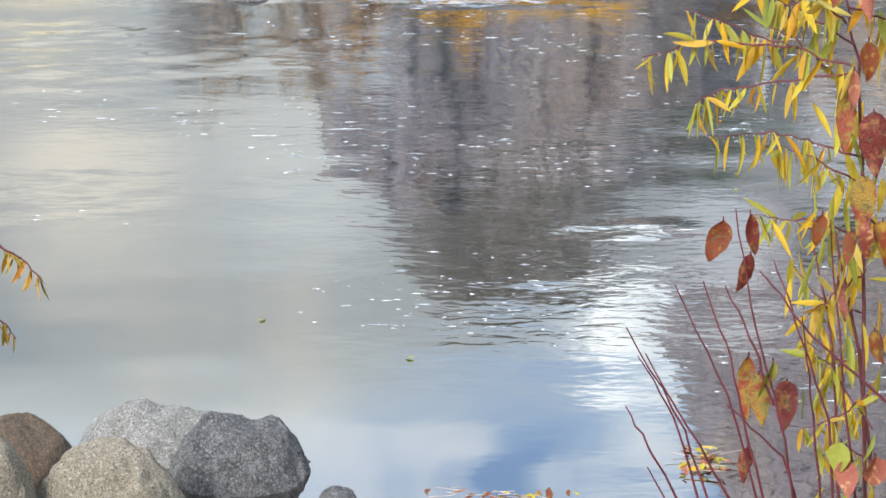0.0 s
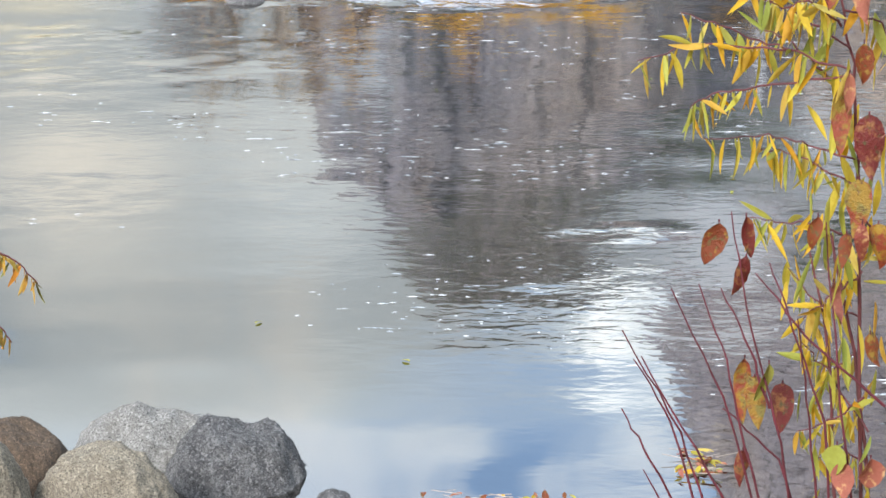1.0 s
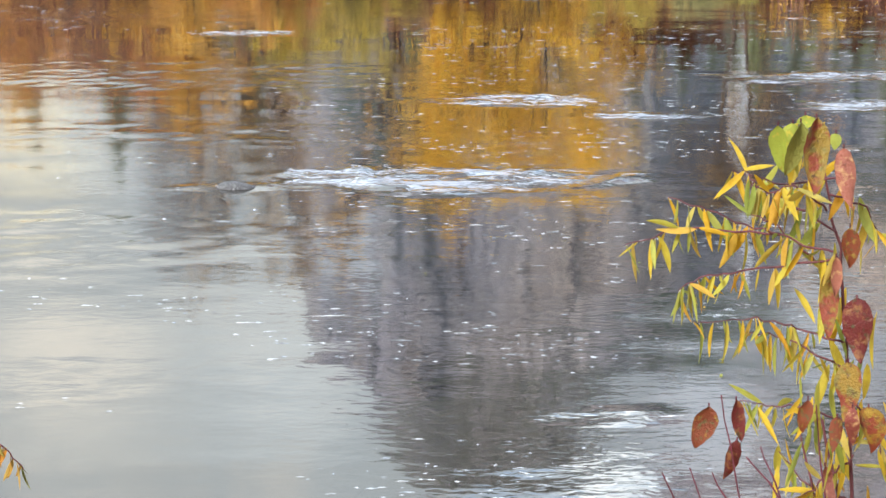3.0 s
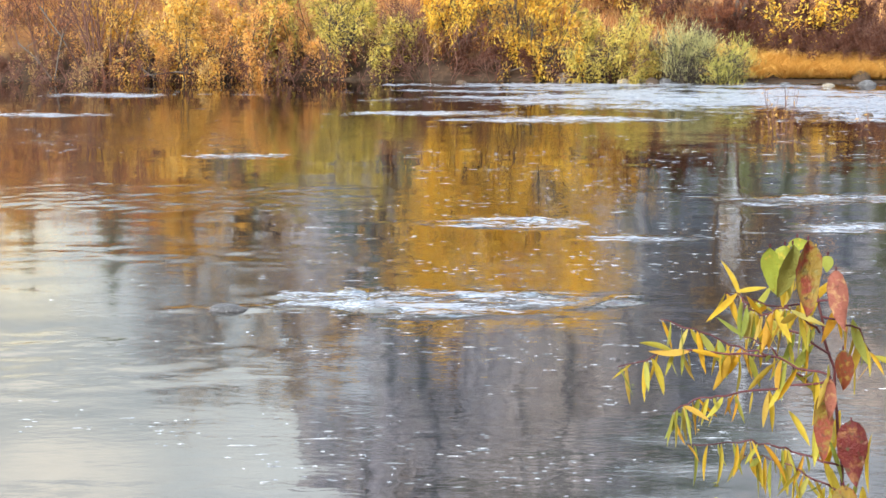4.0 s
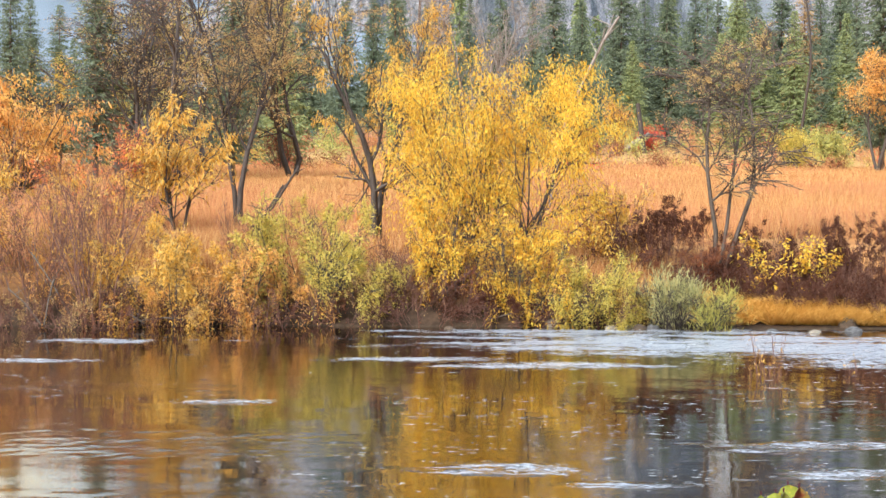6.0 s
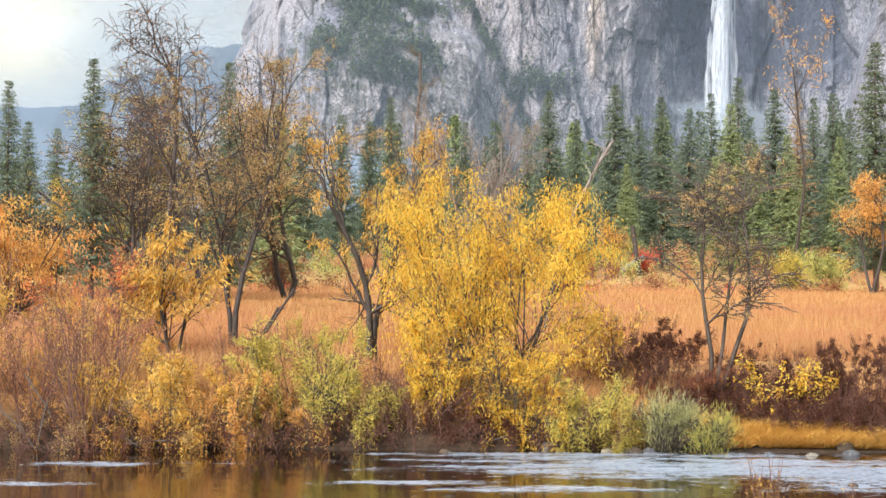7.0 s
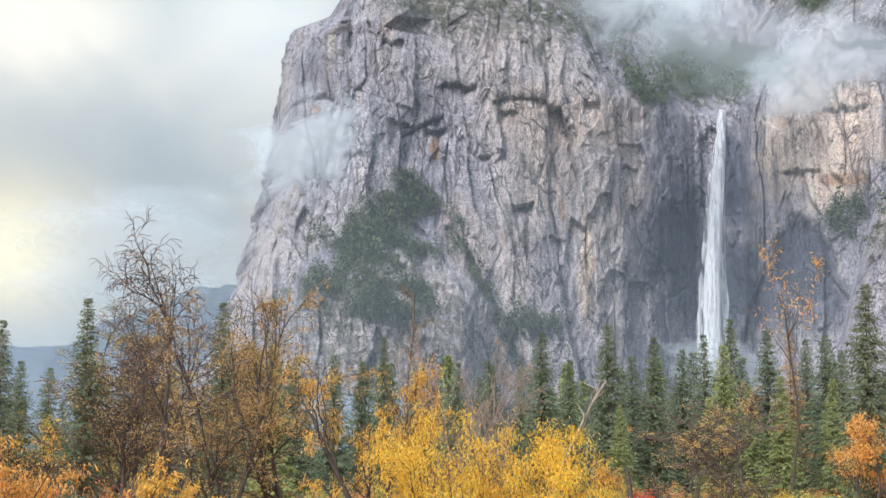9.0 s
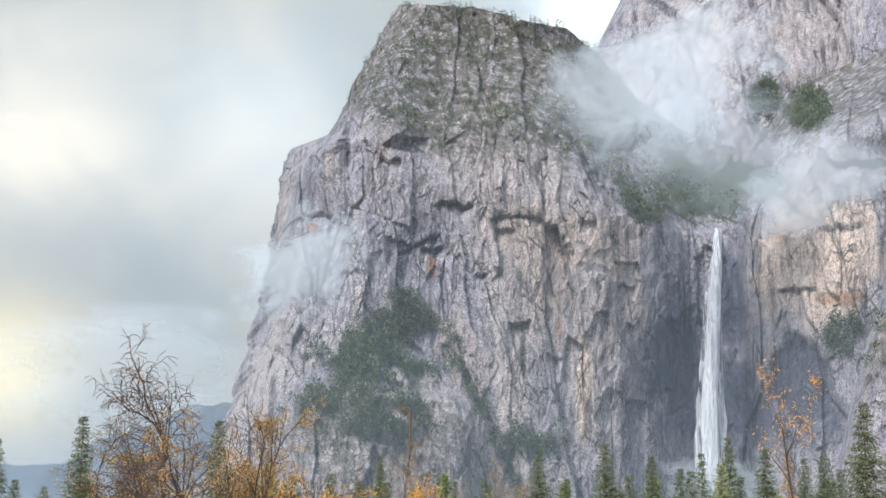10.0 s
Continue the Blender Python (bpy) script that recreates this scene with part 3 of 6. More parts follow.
    # besides stains: painted shade under one roof and on the prow's side
    stain_and_shade = np.maximum.reduce([blot(az, el, 14.5, 16.5, 1.4, 0.75), 0.8 * blot(az, el, 14.3, 15.3, 1.2, 0.6), 0.7 * blot(az, el, -0.2, 14.5, 0.5, 0.6), 0.55 * blot(az, el, -3.9, 15.4, 1.0, 1.4), 0.5 * blot(az, el, 0.9, 15.2, 0.8, 0.35), 0.75 * blot(az, el, 5.9, 11.0, 0.28, 2.6, 0.1), 0.42 * blot(az, el, -4.2, 12.6, 1.5, 3.8, 0, 0.3, 0.8)])
    turf = np.maximum.reduce([smooth01((v - 0.60) / 0.12) * (0.55 + 0.45 * smooth01((el - 16.2) / 1.5)) + 0 * az, 0.8 * bench, 0.8 * gully])
    turf = turf * (1 - 0.8 * blot(az, el, 1.0, 15.9, 1.9, 0.9))
    wood = np.maximum.reduce([blot(az, el, -1.4, 10.1, 2.7, 1.5, 0.25, 0.5, 0.7), blot(az, el, -0.7, 11.3, 1.4, 1.0, 0, 0.5, 0.7), 0.9 * blot(az, el, -2.0, 8.0, 2.8, 1.3, 0.3, 0.6, 0.7), gully, 0.9 * blot(az, el, 3.4, 7.4, 1.3, 0.5), 0.8 * blot(az, el, 9.0, 15.5, 3.4, 1.1, 0.5, 0.6, 0.8), 0.9 * blot(az, el, 12.6, 17.8, 1.0, 0.7, 0, 0.5), 0.8 * blot(az, el, 13.4, 10.6, 0.9, 0.8, 0.3, 0.5)])
    wood = wood * (1 - blot(az, el, -0.9, 8.75, 0.95, 0.42, 0, 0.25))
    brush = np.maximum(0.9 * smooth01((v - 0.64) / 0.1) * smooth01((9.5 - az) / 3) + 0 * az, 0.4 * blot(az, el, -3.6, 16.0, 1.2, 1.2))
    # the crest runs back as a plateau
    x = np.vstack([x, x[-1:] * 1.25, x[-1:] * 1.5])
    y = np.vstack([y, y[-1:] * 1.25, y[-1:] * 1.5])
    z = np.vstack([z, z[-1:] - 25, z[-1:] * 0 + 60])
    ob = sheet("cliff_main", x, y, z, GRANITE)
    return dress(ob, tone=tone, crack=joint * (1 - 0.75 * back), wet=wet, buff=buff, rust=rust, pink=pink, stain_and_shade=stain_and_shade, turf=turf, wood=wood, brush=brush)


def cliff_back():
    """The higher buttress that stands behind, beyond the hanging valley."""
    nu, nv = 330, 260
    u = np.linspace(0, 1, nu)[None, :]
    v = np.linspace(0, 1, nv)[:, None]
    edge = [(10, 3.6), (20.2, 5.75), (21.7, 6.6), (23.5, 7.2), (25.5, 8.0), (28, 9.0), (31, 12)]
    el = 10 + (28 + 4 * u - 10) * v
    az = profile(el, edge) * (1 - u) + 27 * u
    dist = 1700 + 130 * v - 250 * u
    dist = dist + 120 * (1 - np.sqrt(np.clip(1 - np.clip(1 - u * 14, 0, 1) ** 2, 0, 1)))
    a = np.radians(az)
    x, y, z = dist * np.sin(a), dist * np.cos(a), EYE + dist * np.tan(np.radians(el))
    d, tone, joint = relief(1100 * a, z * 0.7, 1151)
    d = d * 1.6 * smooth01(u * 30)
    x, y = x - d * np.sin(a), y - d * np.cos(a)
    wood = np.maximum(blot(az, el, 13.2, 18.0, 2.8, 0.9, 0.5, 0.6, 0.7), 0.5 * blot(az, el, 13.5, 18.8, 1.6, 0.5, -0.6, 0.6))
    x = np.vstack([x, x[-1:] * 1.3]); y = np.vstack([y, y[-1:] * 1.3]); z = np.vstack([z, z[-1:] * 0 + 80])
    return dress(sheet("cliff_back", x, y, z, GRANITE), tone=tone, crack=joint, wood=wood, turf=wood, brush=0.25 + 0 * tone)


def cliff_side():
    """A nearer slab of grey rock that comes down into the forest at the side of the alcove."""
    u, v = np.linspace(0, 1, 120)[None, :], np.linspace(0, 1, 130)[:, None]
    el = 3 + 14 * v + 0 * u
    az = profile(el, [(3, 12.3), (8, 13.45), (10.5, 14.2), (13.1, 15.1), (17, 16.4)]) * (1 - u) + 26 * u
    dist = 820 + 60 * v + 90 * (1 - np.sqrt(np.clip(1 - np.clip(1 - u * 9, 0, 1) ** 2, 0, 1)))
    a = np.radians(az)
    x, y, z = dist * np.sin(a), dist * np.cos(a), EYE + dist * np.tan(np.radians(el))
    d, tone, joint = relief(820 * a, z, 1251)
    d = d * 0.8 * smooth01(u * 25)
    wood = blot(az, el, 15.0, 10.6, 0.7, 1.0, 0.4, 0.6)
    return dress(sheet("cliff_side", x - d * np.sin(a), y - d * np.cos(a), z, GRANITE), tone=tone, crack=joint, wood=wood, turf=0.6 * wood)


def far_ridge():
    """A wooded ridge at the open end of the valley."""
    u, v = np.linspace(0, 1, 160)[None, :], np.linspace(0, 1, 40)[:, None]
    az = -40 + 44 * u + 0 * v
    top = profile(az, [(-40, 11), (-22, 6.5), (-14, 6.3), (-9.5, 7.4), (-7.6, 8.6), (-6, 8.9), (4, 8)]) + 0.5 * fbm(az * 0.6, 0 * az, 0 * az, 4, 261)
    el = top * v
    dist = 3000 + 500 * v + 120 * fbm(az * 0.8, v * 3, 0 * az, 3, 265)
    a = np.radians(az)
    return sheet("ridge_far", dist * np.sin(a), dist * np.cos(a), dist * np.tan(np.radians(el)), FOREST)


tagged(cliff_side(), "bare grey rock slab beside the waterfall's alcove", "cliff", kind="structure")
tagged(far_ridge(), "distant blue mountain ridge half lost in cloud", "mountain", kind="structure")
tagged(cliff_wall(), "tall weathered grey granite cliff with ledges and a prow", "cliff", kind="structure")
tagged(cliff_back(), "higher granite buttress behind drifting cloud", "cliff", kind="structure")


# ---------------------------------------------------------------- materials of plants and stone
def leaf_material(name, *colours, shine=0.45, through=0.35, mottle=None):
    """Leaves whose colour changes from leaf to leaf, some light passing through them."""
    m, n = material(name)
    isl = n.add("ShaderNodeNewGeometry").outputs["Random Per Island"]
    k = len(colours) - 1
    col = n.ramp(isl, *[(i / k, c) for i, c in enumerate(colours)]).outputs[0]
    if mottle:
        spots = n.noise(mottle[0], 4, 0.6)
        col = n.mix(n.ramp(spots, (0.45, 0.0), (0.6, 0.9)), col, mottle[1])
    sh = n.add("ShaderNodeBsdfPrincipled", None, Base_Color=col, Roughness=shine)
    sh.inputs["Specular IOR Level"].default_value = 0.12
    tr = n.add("ShaderNodeBsdfTranslucent", None, Color=col)
    return surface(m, n, n.add("ShaderNodeMixShader", None, Fac=through, i1=sh, i2=tr))


def bark_material(name, dark, pale, scale=14.0):
    m, n = material(name)
    g = n.noise(scale, 5, 0.65, None, (1, 1, 0.25))
    col = n.ramp(g, (0.3, dark), (0.7, pale))
    bump = n.add("ShaderNodeBump", None, Height=g, Strength=0.6, Distance=0.02)
    return surface(m, n, n.add("ShaderNodeBsdfPrincipled", None, Base_Color=col, Roughness=0.85, Normal=bump))


BARK = bark_material("bark_dark", (0.028, 0.021, 0.017), (0.085, 0.064, 0.052))
BARK_BROWN = bark_material("bark_brown", (0.045, 0.033, 0.026), (0.13, 0.098, 0.075))
BARK_GREY = bark_material("bark_grey", (0.13, 0.11, 0.10), (0.34, 0.29, 0.25))
BARK_FIR = bark_material("bark_fir", (0.06, 0.04, 0.03), (0.16, 0.11, 0.08), 5.0)
TWIG_RED = bark_material("twig_reddish", (0.08, 0.034, 0.026), (0.20, 0.095, 0.062))
STEM_RED = bark_material("stem_red", (0.04, 0.004, 0.010), (0.095, 0.009, 0.02), 60.0)
STEM_WINE = bark_material("stem_wine", (0.045, 0.01, 0.014), (0.12, 0.03, 0.034), 60.0)

YELLOW = leaf_material("leaves_yellow", (0.50, 0.24, 0.03), (0.74, 0.40, 0.045), (0.81, 0.50, 0.06), (0.80, 0.57, 0.09), (0.64, 0.51, 0.11), (0.80, 0.44, 0.045), through=0.42)
GOLD = leaf_material("leaves_gold", (0.46, 0.22, 0.04), (0.68, 0.37, 0.06), (0.76, 0.46, 0.09), (0.64, 0.42, 0.12), (0.52, 0.38, 0.13))
ORANGE = leaf_material("leaves_orange", (0.53, 0.23, 0.07), (0.70, 0.34, 0.09), (0.78, 0.45, 0.11), (0.66, 0.41, 0.17))
OLIVE = leaf_material("leaves_olive", (0.32, 0.27, 0.06), (0.48, 0.41, 0.10), (0.60, 0.48, 0.12), (0.66, 0.46, 0.08))
SAGE = leaf_material("leaves_sage", (0.26, 0.27, 0.09), (0.38, 0.38, 0.13), (0.50, 0.47, 0.15), (0.60, 0.52, 0.14))
BROWN = leaf_material("leaves_brown", (0.33, 0.19, 0.08), (0.50, 0.31, 0.12), (0.58, 0.40, 0.16), (0.44, 0.34, 0.15))
RUST = leaf_material("leaves_rust", (0.10, 0.035, 0.022), (0.20, 0.07, 0.035), (0.30, 0.12, 0.05), (0.17, 0.06, 0.04))
DARK_RUST = leaf_material("thicket_leaves", (0.045, 0.018, 0.013), (0.085, 0.034, 0.02), (0.14, 0.055, 0.028), (0.07, 0.024, 0.018))
COPPER = leaf_material("leaves_copper", (0.36, 0.14, 0.075), (0.51, 0.22, 0.105), (0.60, 0.32, 0.15), (0.45, 0.19, 0.105))
RED = leaf_material("leaves_red", (0.55, 0.06, 0.05), (0.72, 0.12, 0.08), (0.62, 0.16, 0.08))
GREEN = leaf_material("leaves_green", (0.12, 0.17, 0.05), (0.20, 0.26, 0.08), (0.32, 0.36, 0.10))
STRAW = leaf_material("dry_grass", (0.245, 0.097, 0.04), (0.40, 0.18, 0.068), (0.51, 0.268, 0.103), (0.61, 0.40, 0.18), (0.44, 0.202, 0.08), shine=0.7, through=0.2)
STRAW_GOLD = leaf_material("dead_grass_mat", (0.50, 0.26, 0.06), (0.66, 0.38, 0.09), (0.72, 0.46, 0.14), shine=0.7, through=0.15)
FIR = leaf_material("fir_needles", (0.085, 0.11, 0.08), (0.12, 0.15, 0.10), (0.155, 0.185, 0.115), (0.18, 0.21, 0.125), shine=0.9, through=0.25)
FIR_PALE = leaf_material("young_fir_needles", (0.14, 0.17, 0.08), (0.20, 0.235, 0.10), (0.28, 0.31, 0.13), shine=0.7, through=0.15)
FIR_DEAD = leaf_material("dying_fir_needles", (0.20, 0.12, 0.06), (0.30, 0.19, 0.09), (0.36, 0.25, 0.13), shine=0.8, through=0.1)
SCRUB = leaf_material("cliff_scrub", (0.04, 0.06, 0.045), (0.075, 0.10, 0.065), (0.115, 0.145, 0.08), (0.16, 0.17, 0.095), shine=0.8, through=0.1)


# ---------------------------------------------------------------- plant shapes
def thing(name, place, label, category, group="", kind="", turn=0.0):
    ob = new(name)
    ob.matrix_basis = pose(*place, 0, 0, turn)
    return tagged(ob, label, category, group, kind)


def part(ob, parent, label=""):
    """Hangs an object, built round its parent's base, under that parent."""
    ob.parent = parent
    return tagged(ob, label)


def unit(a):
    return a / (np.linalg.norm(a, axis=-1, keepdims=True) + 1e-9)


def tubes(name, segs, mat, sides=5):
    """Tapered round limbs from rows of (from, to, thickness, thickness)."""
    p = np.array([s[0] for s in segs]); q = np.array([s[1] for s in segs])
    r0 = np.array([s[2] for s in segs])[:, None]; r1 = np.array([s[3] for s in segs])[:, None]
    d = unit(q - p)
    ref = np.where(np.abs(d[:, 2:3]) > 0.9, np.array([[1.0, 0, 0]]), np.array([[0, 0, 1.0]]))
    a = unit(np.cross(d, ref)); b = np.cross(d, a)
    ang = np.arange(sides) * 2 * np.pi / sides
    ring = a[:, None] * np.cos(ang)[None, :, None] + b[:, None] * np.sin(ang)[None, :, None]
    low, top = p[:, None] + ring * r0[:, None], (q + d * r1)[:, None] + ring * r1[:, None]
    verts = np.concatenate([low, top], 1).reshape(-1, 3)
    base = (np.arange(len(segs)) * 2 * sides)[:, None]
    i = np.arange(sides); j = (i + 1) % sides
    faces = np.stack([base + i, base + j, base + sides + j, base + sides + i], -1).reshape(-1, 4)
    return arrays(name, verts, faces, mat, True)


def leaves(name, at, way, size, width, mat, rng, fold=0.25):
    """Folded, pointed leaves: rows of place, direction and length."""
    n = len(at)
    way = unit(way)
    side = unit(np.cross(way, unit(rng.normal(size=(n, 3)))))
    nrm = np.cross(side, way)
    size = size[:, None]
    mid = at + way * size * 0.45
    verts = np.stack([at, mid + side * size * width * 0.5 + nrm * size * width * fold,
                      at + way * size, mid - side * size * width * 0.5 + nrm * size * width * fold], 1).reshape(-1, 3)
    i = (np.arange(n) * 4)[:, None]
    return arrays(name, verts, (i + np.array([0, 1, 2, 3])).astype(int), mat)


def grow(rng, p, d, length, r, level, P, segs, twigs):
    """A limb that wanders and throws off smaller ones."""
    last = level == P["levels"]
    n = P["steps"][level]
    for i in range(n):
        d = d + rng.normal(0, P["wander"][level], 3)
        d[2] += P["rise"][level]
        d = d / np.linalg.norm(d)
        q = p + d * length / n
        r1 = max(r * (1 - 0.8 / n), P["thin"])
        segs.append((p, q, r, r1))
        f = (i + 1) / n
        if last:
            twigs.append((p, q))
        elif f > P["bare"][level]:
            for _ in range(P["forks"][level]):
                if rng.random() < P["chance"][level]:
                    s = unit(np.cross(d, rng.normal(size=3)))
                    ang = radians(P["spread"][level] + rng.normal(0, 8))
                    c = d * math.cos(ang) + s * math.sin(ang)
                    grow(rng, q, c, length * P["share"][level] * rng.uniform(0.65, 1.1) * (1.15 - 0.5 * f), r1 * 0.62, level + 1, P, segs, twigs)
        p, r = q, r1


TREE = dict(levels=3, steps=[7, 6, 5, 4], wander=[0.09, 0.14, 0.16, 0.18], rise=[0.05, 0.05, 0.02, -0.03], bare=[0.25, 0.15, 0.1, 0],
            forks=[2, 2, 2, 0], chance=[0.85, 0.75, 0.75, 0], spread=[38, 42, 45, 40], share=[0.55, 0.5, 0.5, 0], thin=0.006)
BUSH = dict(levels=2, steps=[6, 5, 4], wander=[0.10, 0.15, 0.2], rise=[0.03, 0.03, -0.04], bare=[0.15, 0.1, 0],
            forks=[2, 2, 0], chance=[0.9, 0.8, 0], spread=[30, 38, 40], share=[0.5, 0.55, 0], thin=0.005)


TWIGGY = dict(levels=2, steps=[4, 3, 3], wander=[0.14, 0.2, 0.25], rise=[0.03, 0.02, -0.02], bare=[0.1, 0.1, 0],
              forks=[2, 1, 0], chance=[0.8, 0.9, 0], spread=[34, 40, 40], share=[0.55, 0.6, 0], thin=0.005)
BUSH["chance"] = [0.75, 0.6, 0]
TREE["chance"] = [0.8, 0.65, 0.6, 0]


def plant(name, place, seed, height, P, stems, lean, thick, n_leaf, leaf, leaf_mat, bark, label, category, group="", droop=0.5, width=0.24, foot=0.3, wide=None, fill=0.0, sink=0.05, hang=0.0, clump=0.55):
    """A tree or bush: its wood, and a crown of single leaves along the twigs."""
    rng = np.random.default_rng(seed)
    if place[1] < 48:
        leaf, n_leaf = leaf * 0.8, int(n_leaf * 1.4)
    segs, twigs = [], []
    starts = []
    for s in range(stems):
        starts.append(len(segs))
        a = rng.uniform(0, 2 * np.pi)
        tilt = radians(lean * rng.uniform(0.3, 1.0))
        d = np.array([math.cos(a) * math.sin(tilt), math.sin(a) * math.sin(tilt), math.cos(tilt)])
        b = np.array([math.cos(a) * foot * rng.random(), math.sin(a) * foot * rng.random(), -sink])
        grow(rng, b, d, height * rng.uniform(0.65, 0.85), thick * rng.uniform(0.7, 1.0), 0, P, segs, twigs)
    tip = np.array([s[1][2] for s in segs])
    k = height / np.percentile(tip, 99.5)
    ends = np.array([s[1] for s in segs])
    wx, wy = (np.percentile(ends[:, i], 97) - np.percentile(ends[:, i], 3) for i in (0, 1))
    wide = wide or height * 0.7
    sc = np.array([wide / wx, wide * 0.9 / wy, k])
    ends = ends * sc
    sc_off = np.array([-(np.percentile(ends[:, 0], 97) + np.percentile(ends[:, 0], 3)) / 2, 0, 0])
    segs = [(a * sc + sc_off * smooth01(a[2] / height), b * sc + sc_off * smooth01(b[2] / height), c, d) for a, b, c, d in segs]
    ob = thing(name, place, label, category, group)
    for i0, i1 in zip(starts, starts[1:] + [len(segs)]):
        part(tubes("trunk" if stems < 4 else "stem", segs[i0:i1], bark, 4 if stems < 4 else 3), ob)
    if n_leaf:
        tw = np.array(twigs) * sc
        tw = tw + sc_off * smooth01(tw[..., 2:3] / height)
        # some sprays hang thick with leaves, others are all but bare
        mid = tw.mean(1)
        full = smooth01((vnoise(mid[:, 0] / clump, mid[:, 1] / clump, mid[:, 2] / (clump * 0.8), seed) - 0.34) / 0.34) + 0.06
        i = rng.choice(len(tw), n_leaf, p=full / full.sum())
        f = rng.random((n_leaf, 1))
        at = tw[i, 0] * (1 - f) + tw[i, 1] * f + rng.normal(0, leaf * 0.5 + fill, (n_leaf, 3))
        at[:, 2] = np.maximum(at[:, 2], 0.06)
        if hang:
            at[:, 2] -= hang * rng.random(n_leaf) * smooth01((0.6 * height - at[:, 2]) / (0.6 * height))
        way = unit(tw[i, 1] - tw[i, 0]) * 0.6 + rng.normal(0, 0.6, (n_leaf, 3))
        way[:, 2] -= droop * 1.6
        part(leaves("crown", at, way, leaf * rng.uniform(0.6, 1.3, n_leaf), width, leaf_mat, rng), ob)
    return ob


def stand(x, y, sink=0.0):
    return (x, y, float(ground_height(np.array(x), np.array(y))) - sink)


def spot(az, dist, sink=0.0):
    v = polar(az, dist)
    return stand(v.x, v.y, sink)


# ---------------------------------------------------------------- conifers
def conifer(seed, height, radius, needles, bare=0.12, gaps=0.15, boughs=11, step=0.36):
    """A fir built round its base: tapered trunk and tiers of drooping, ragged sprays."""
    rng = np.random.default_rng(seed)
    trunk = [(np.array([0, 0, -0.6]), np.array([0, 0, height * 0.4]), height * 0.013, height * 0.009),
             (np.array([0, 0, height * 0.4]), np.array([0, 0, height * 0.97]), height * 0.009, 0.03)]
    ob = new("fir")
    z = height * bare
    at, way, size = [], [], []
    while z < height * 0.985:
        f = (z / height - bare) / (1 - bare)
        reach = radius * (1 - f) ** 0.8 * (0.55 + 0.45 * min(1, f * 6 + 0.3)) + 0.25
        for _ in range(boughs):
            if rng.random() < gaps:
                continue
            a = rng.uniform(0, 2 * np.pi)
            r = reach * rng.uniform(0.55, 1.15)
            droop = rng.uniform(-0.05, 0.35) * (1 - 0.6 * f)
            out = np.array([math.cos(a), math.sin(a), 0])
            n = max(2, int(r / step))
            for k in range(n):
                t = (k + 0.6) / n
                p = out * r * t + np.array([0, 0, z + 0.25 * r * t - droop * r * t * t * 2])
                for s in (-1, 1):
                    side = np.array([-out[1], out[0], 0]) * s
                    at.append(p + rng.normal(0, 0.08, 3))
                    way.append(out * 0.7 + side * rng.uniform(0.3, 0.9) + np.array([0, 0, -0.45 + rng.normal(0, 0.35)]))
                    size.append((0.12 + 0.8 * step + 0.09 * r * (1 - 0.5 * t)) * rng.uniform(0.6, 1.25))
        z += height * 0.02 * rng.uniform(0.7, 1.3) * (1.15 - 0.5 * f)
    part(tubes("trunk", trunk, BARK_FIR, 7), ob)
    part(leaves("crown", np.array(at), np.array(way), np.array(size), 0.3, needles, rng, 0.1), ob)
    return ob


FIR_LABEL = "tall dark green fir at the edge of the forest"
firs = [conifer(11, 30, 5.6, FIR, 0.1, 0.1, 18), conifer(12, 32, 5.0, FIR, 0.08, 0.12, 18), conifer(13, 28, 5.6, FIR, 0.12, 0.22, 16), conifer(14, 26, 5.2, FIR_PALE, 0.05, 0.12, 18), conifer(15, 29, 4.2, FIR_DEAD, 0.2, 0.35),
        conifer(16, 30, 6.0, FIR, 0.08, 0.05, 6, 0.95), conifer(17, 32, 5.4, FIR, 0.06, 0.05, 6, 0.95), conifer(18, 26, 5.4, FIR_PALE, 0.05, 0.08, 6, 0.95)]
used = [False] * len(firs)


def place_fir(kind, az, dist, top, label=FIR_LABEL, turn=0.0):
    """A fir of that kind whose tip stands at the elevation top, in degrees."""
    x, y, z = spot(az, dist)
    h = EYE + math.hypot(x, y) * math.tan(radians(top)) - z
    base = firs[kind]
    tall = (30, 32, 28, 26, 29, 30, 32, 26)[kind]
    m = pose(x, y, z, 0, 0, turn)
    if used[kind]:
        ob = copy_thing(base, m)
    else:
        ob, used[kind] = base, True
        ob.matrix_basis = m
    s = h / tall
    ob.scale = (s * 0.95, s * 0.95, s)
    return tagged(ob, label, "fir tree", "firs of the valley forest")


# (kind, degrees right, distance, tip elevation)
EDGE = [(1, -13.5, 150, 7.5), (0, -12.9, 165, 6.2), (2, -12.0, 170, 6.0), (1, -10.9, 120, 8.3), (1, -6.6, 125, 8.3), (0, -3.0, 230, 6.6),
        (1, -1.4, 215, 7.2), (0, -2.1, 240, 6.4), (0, 3.7, 215, 7.4), (1, 4.6, 235, 6.5), (0, 5.85, 205, 7.6), (2, 6.6, 240, 6.6), (0, 7.3, 210, 7.2), (1, 8.9, 225, 7.3),
        (3, 9.5, 200, 6.9), (1, 9.75, 215, 7.8)]
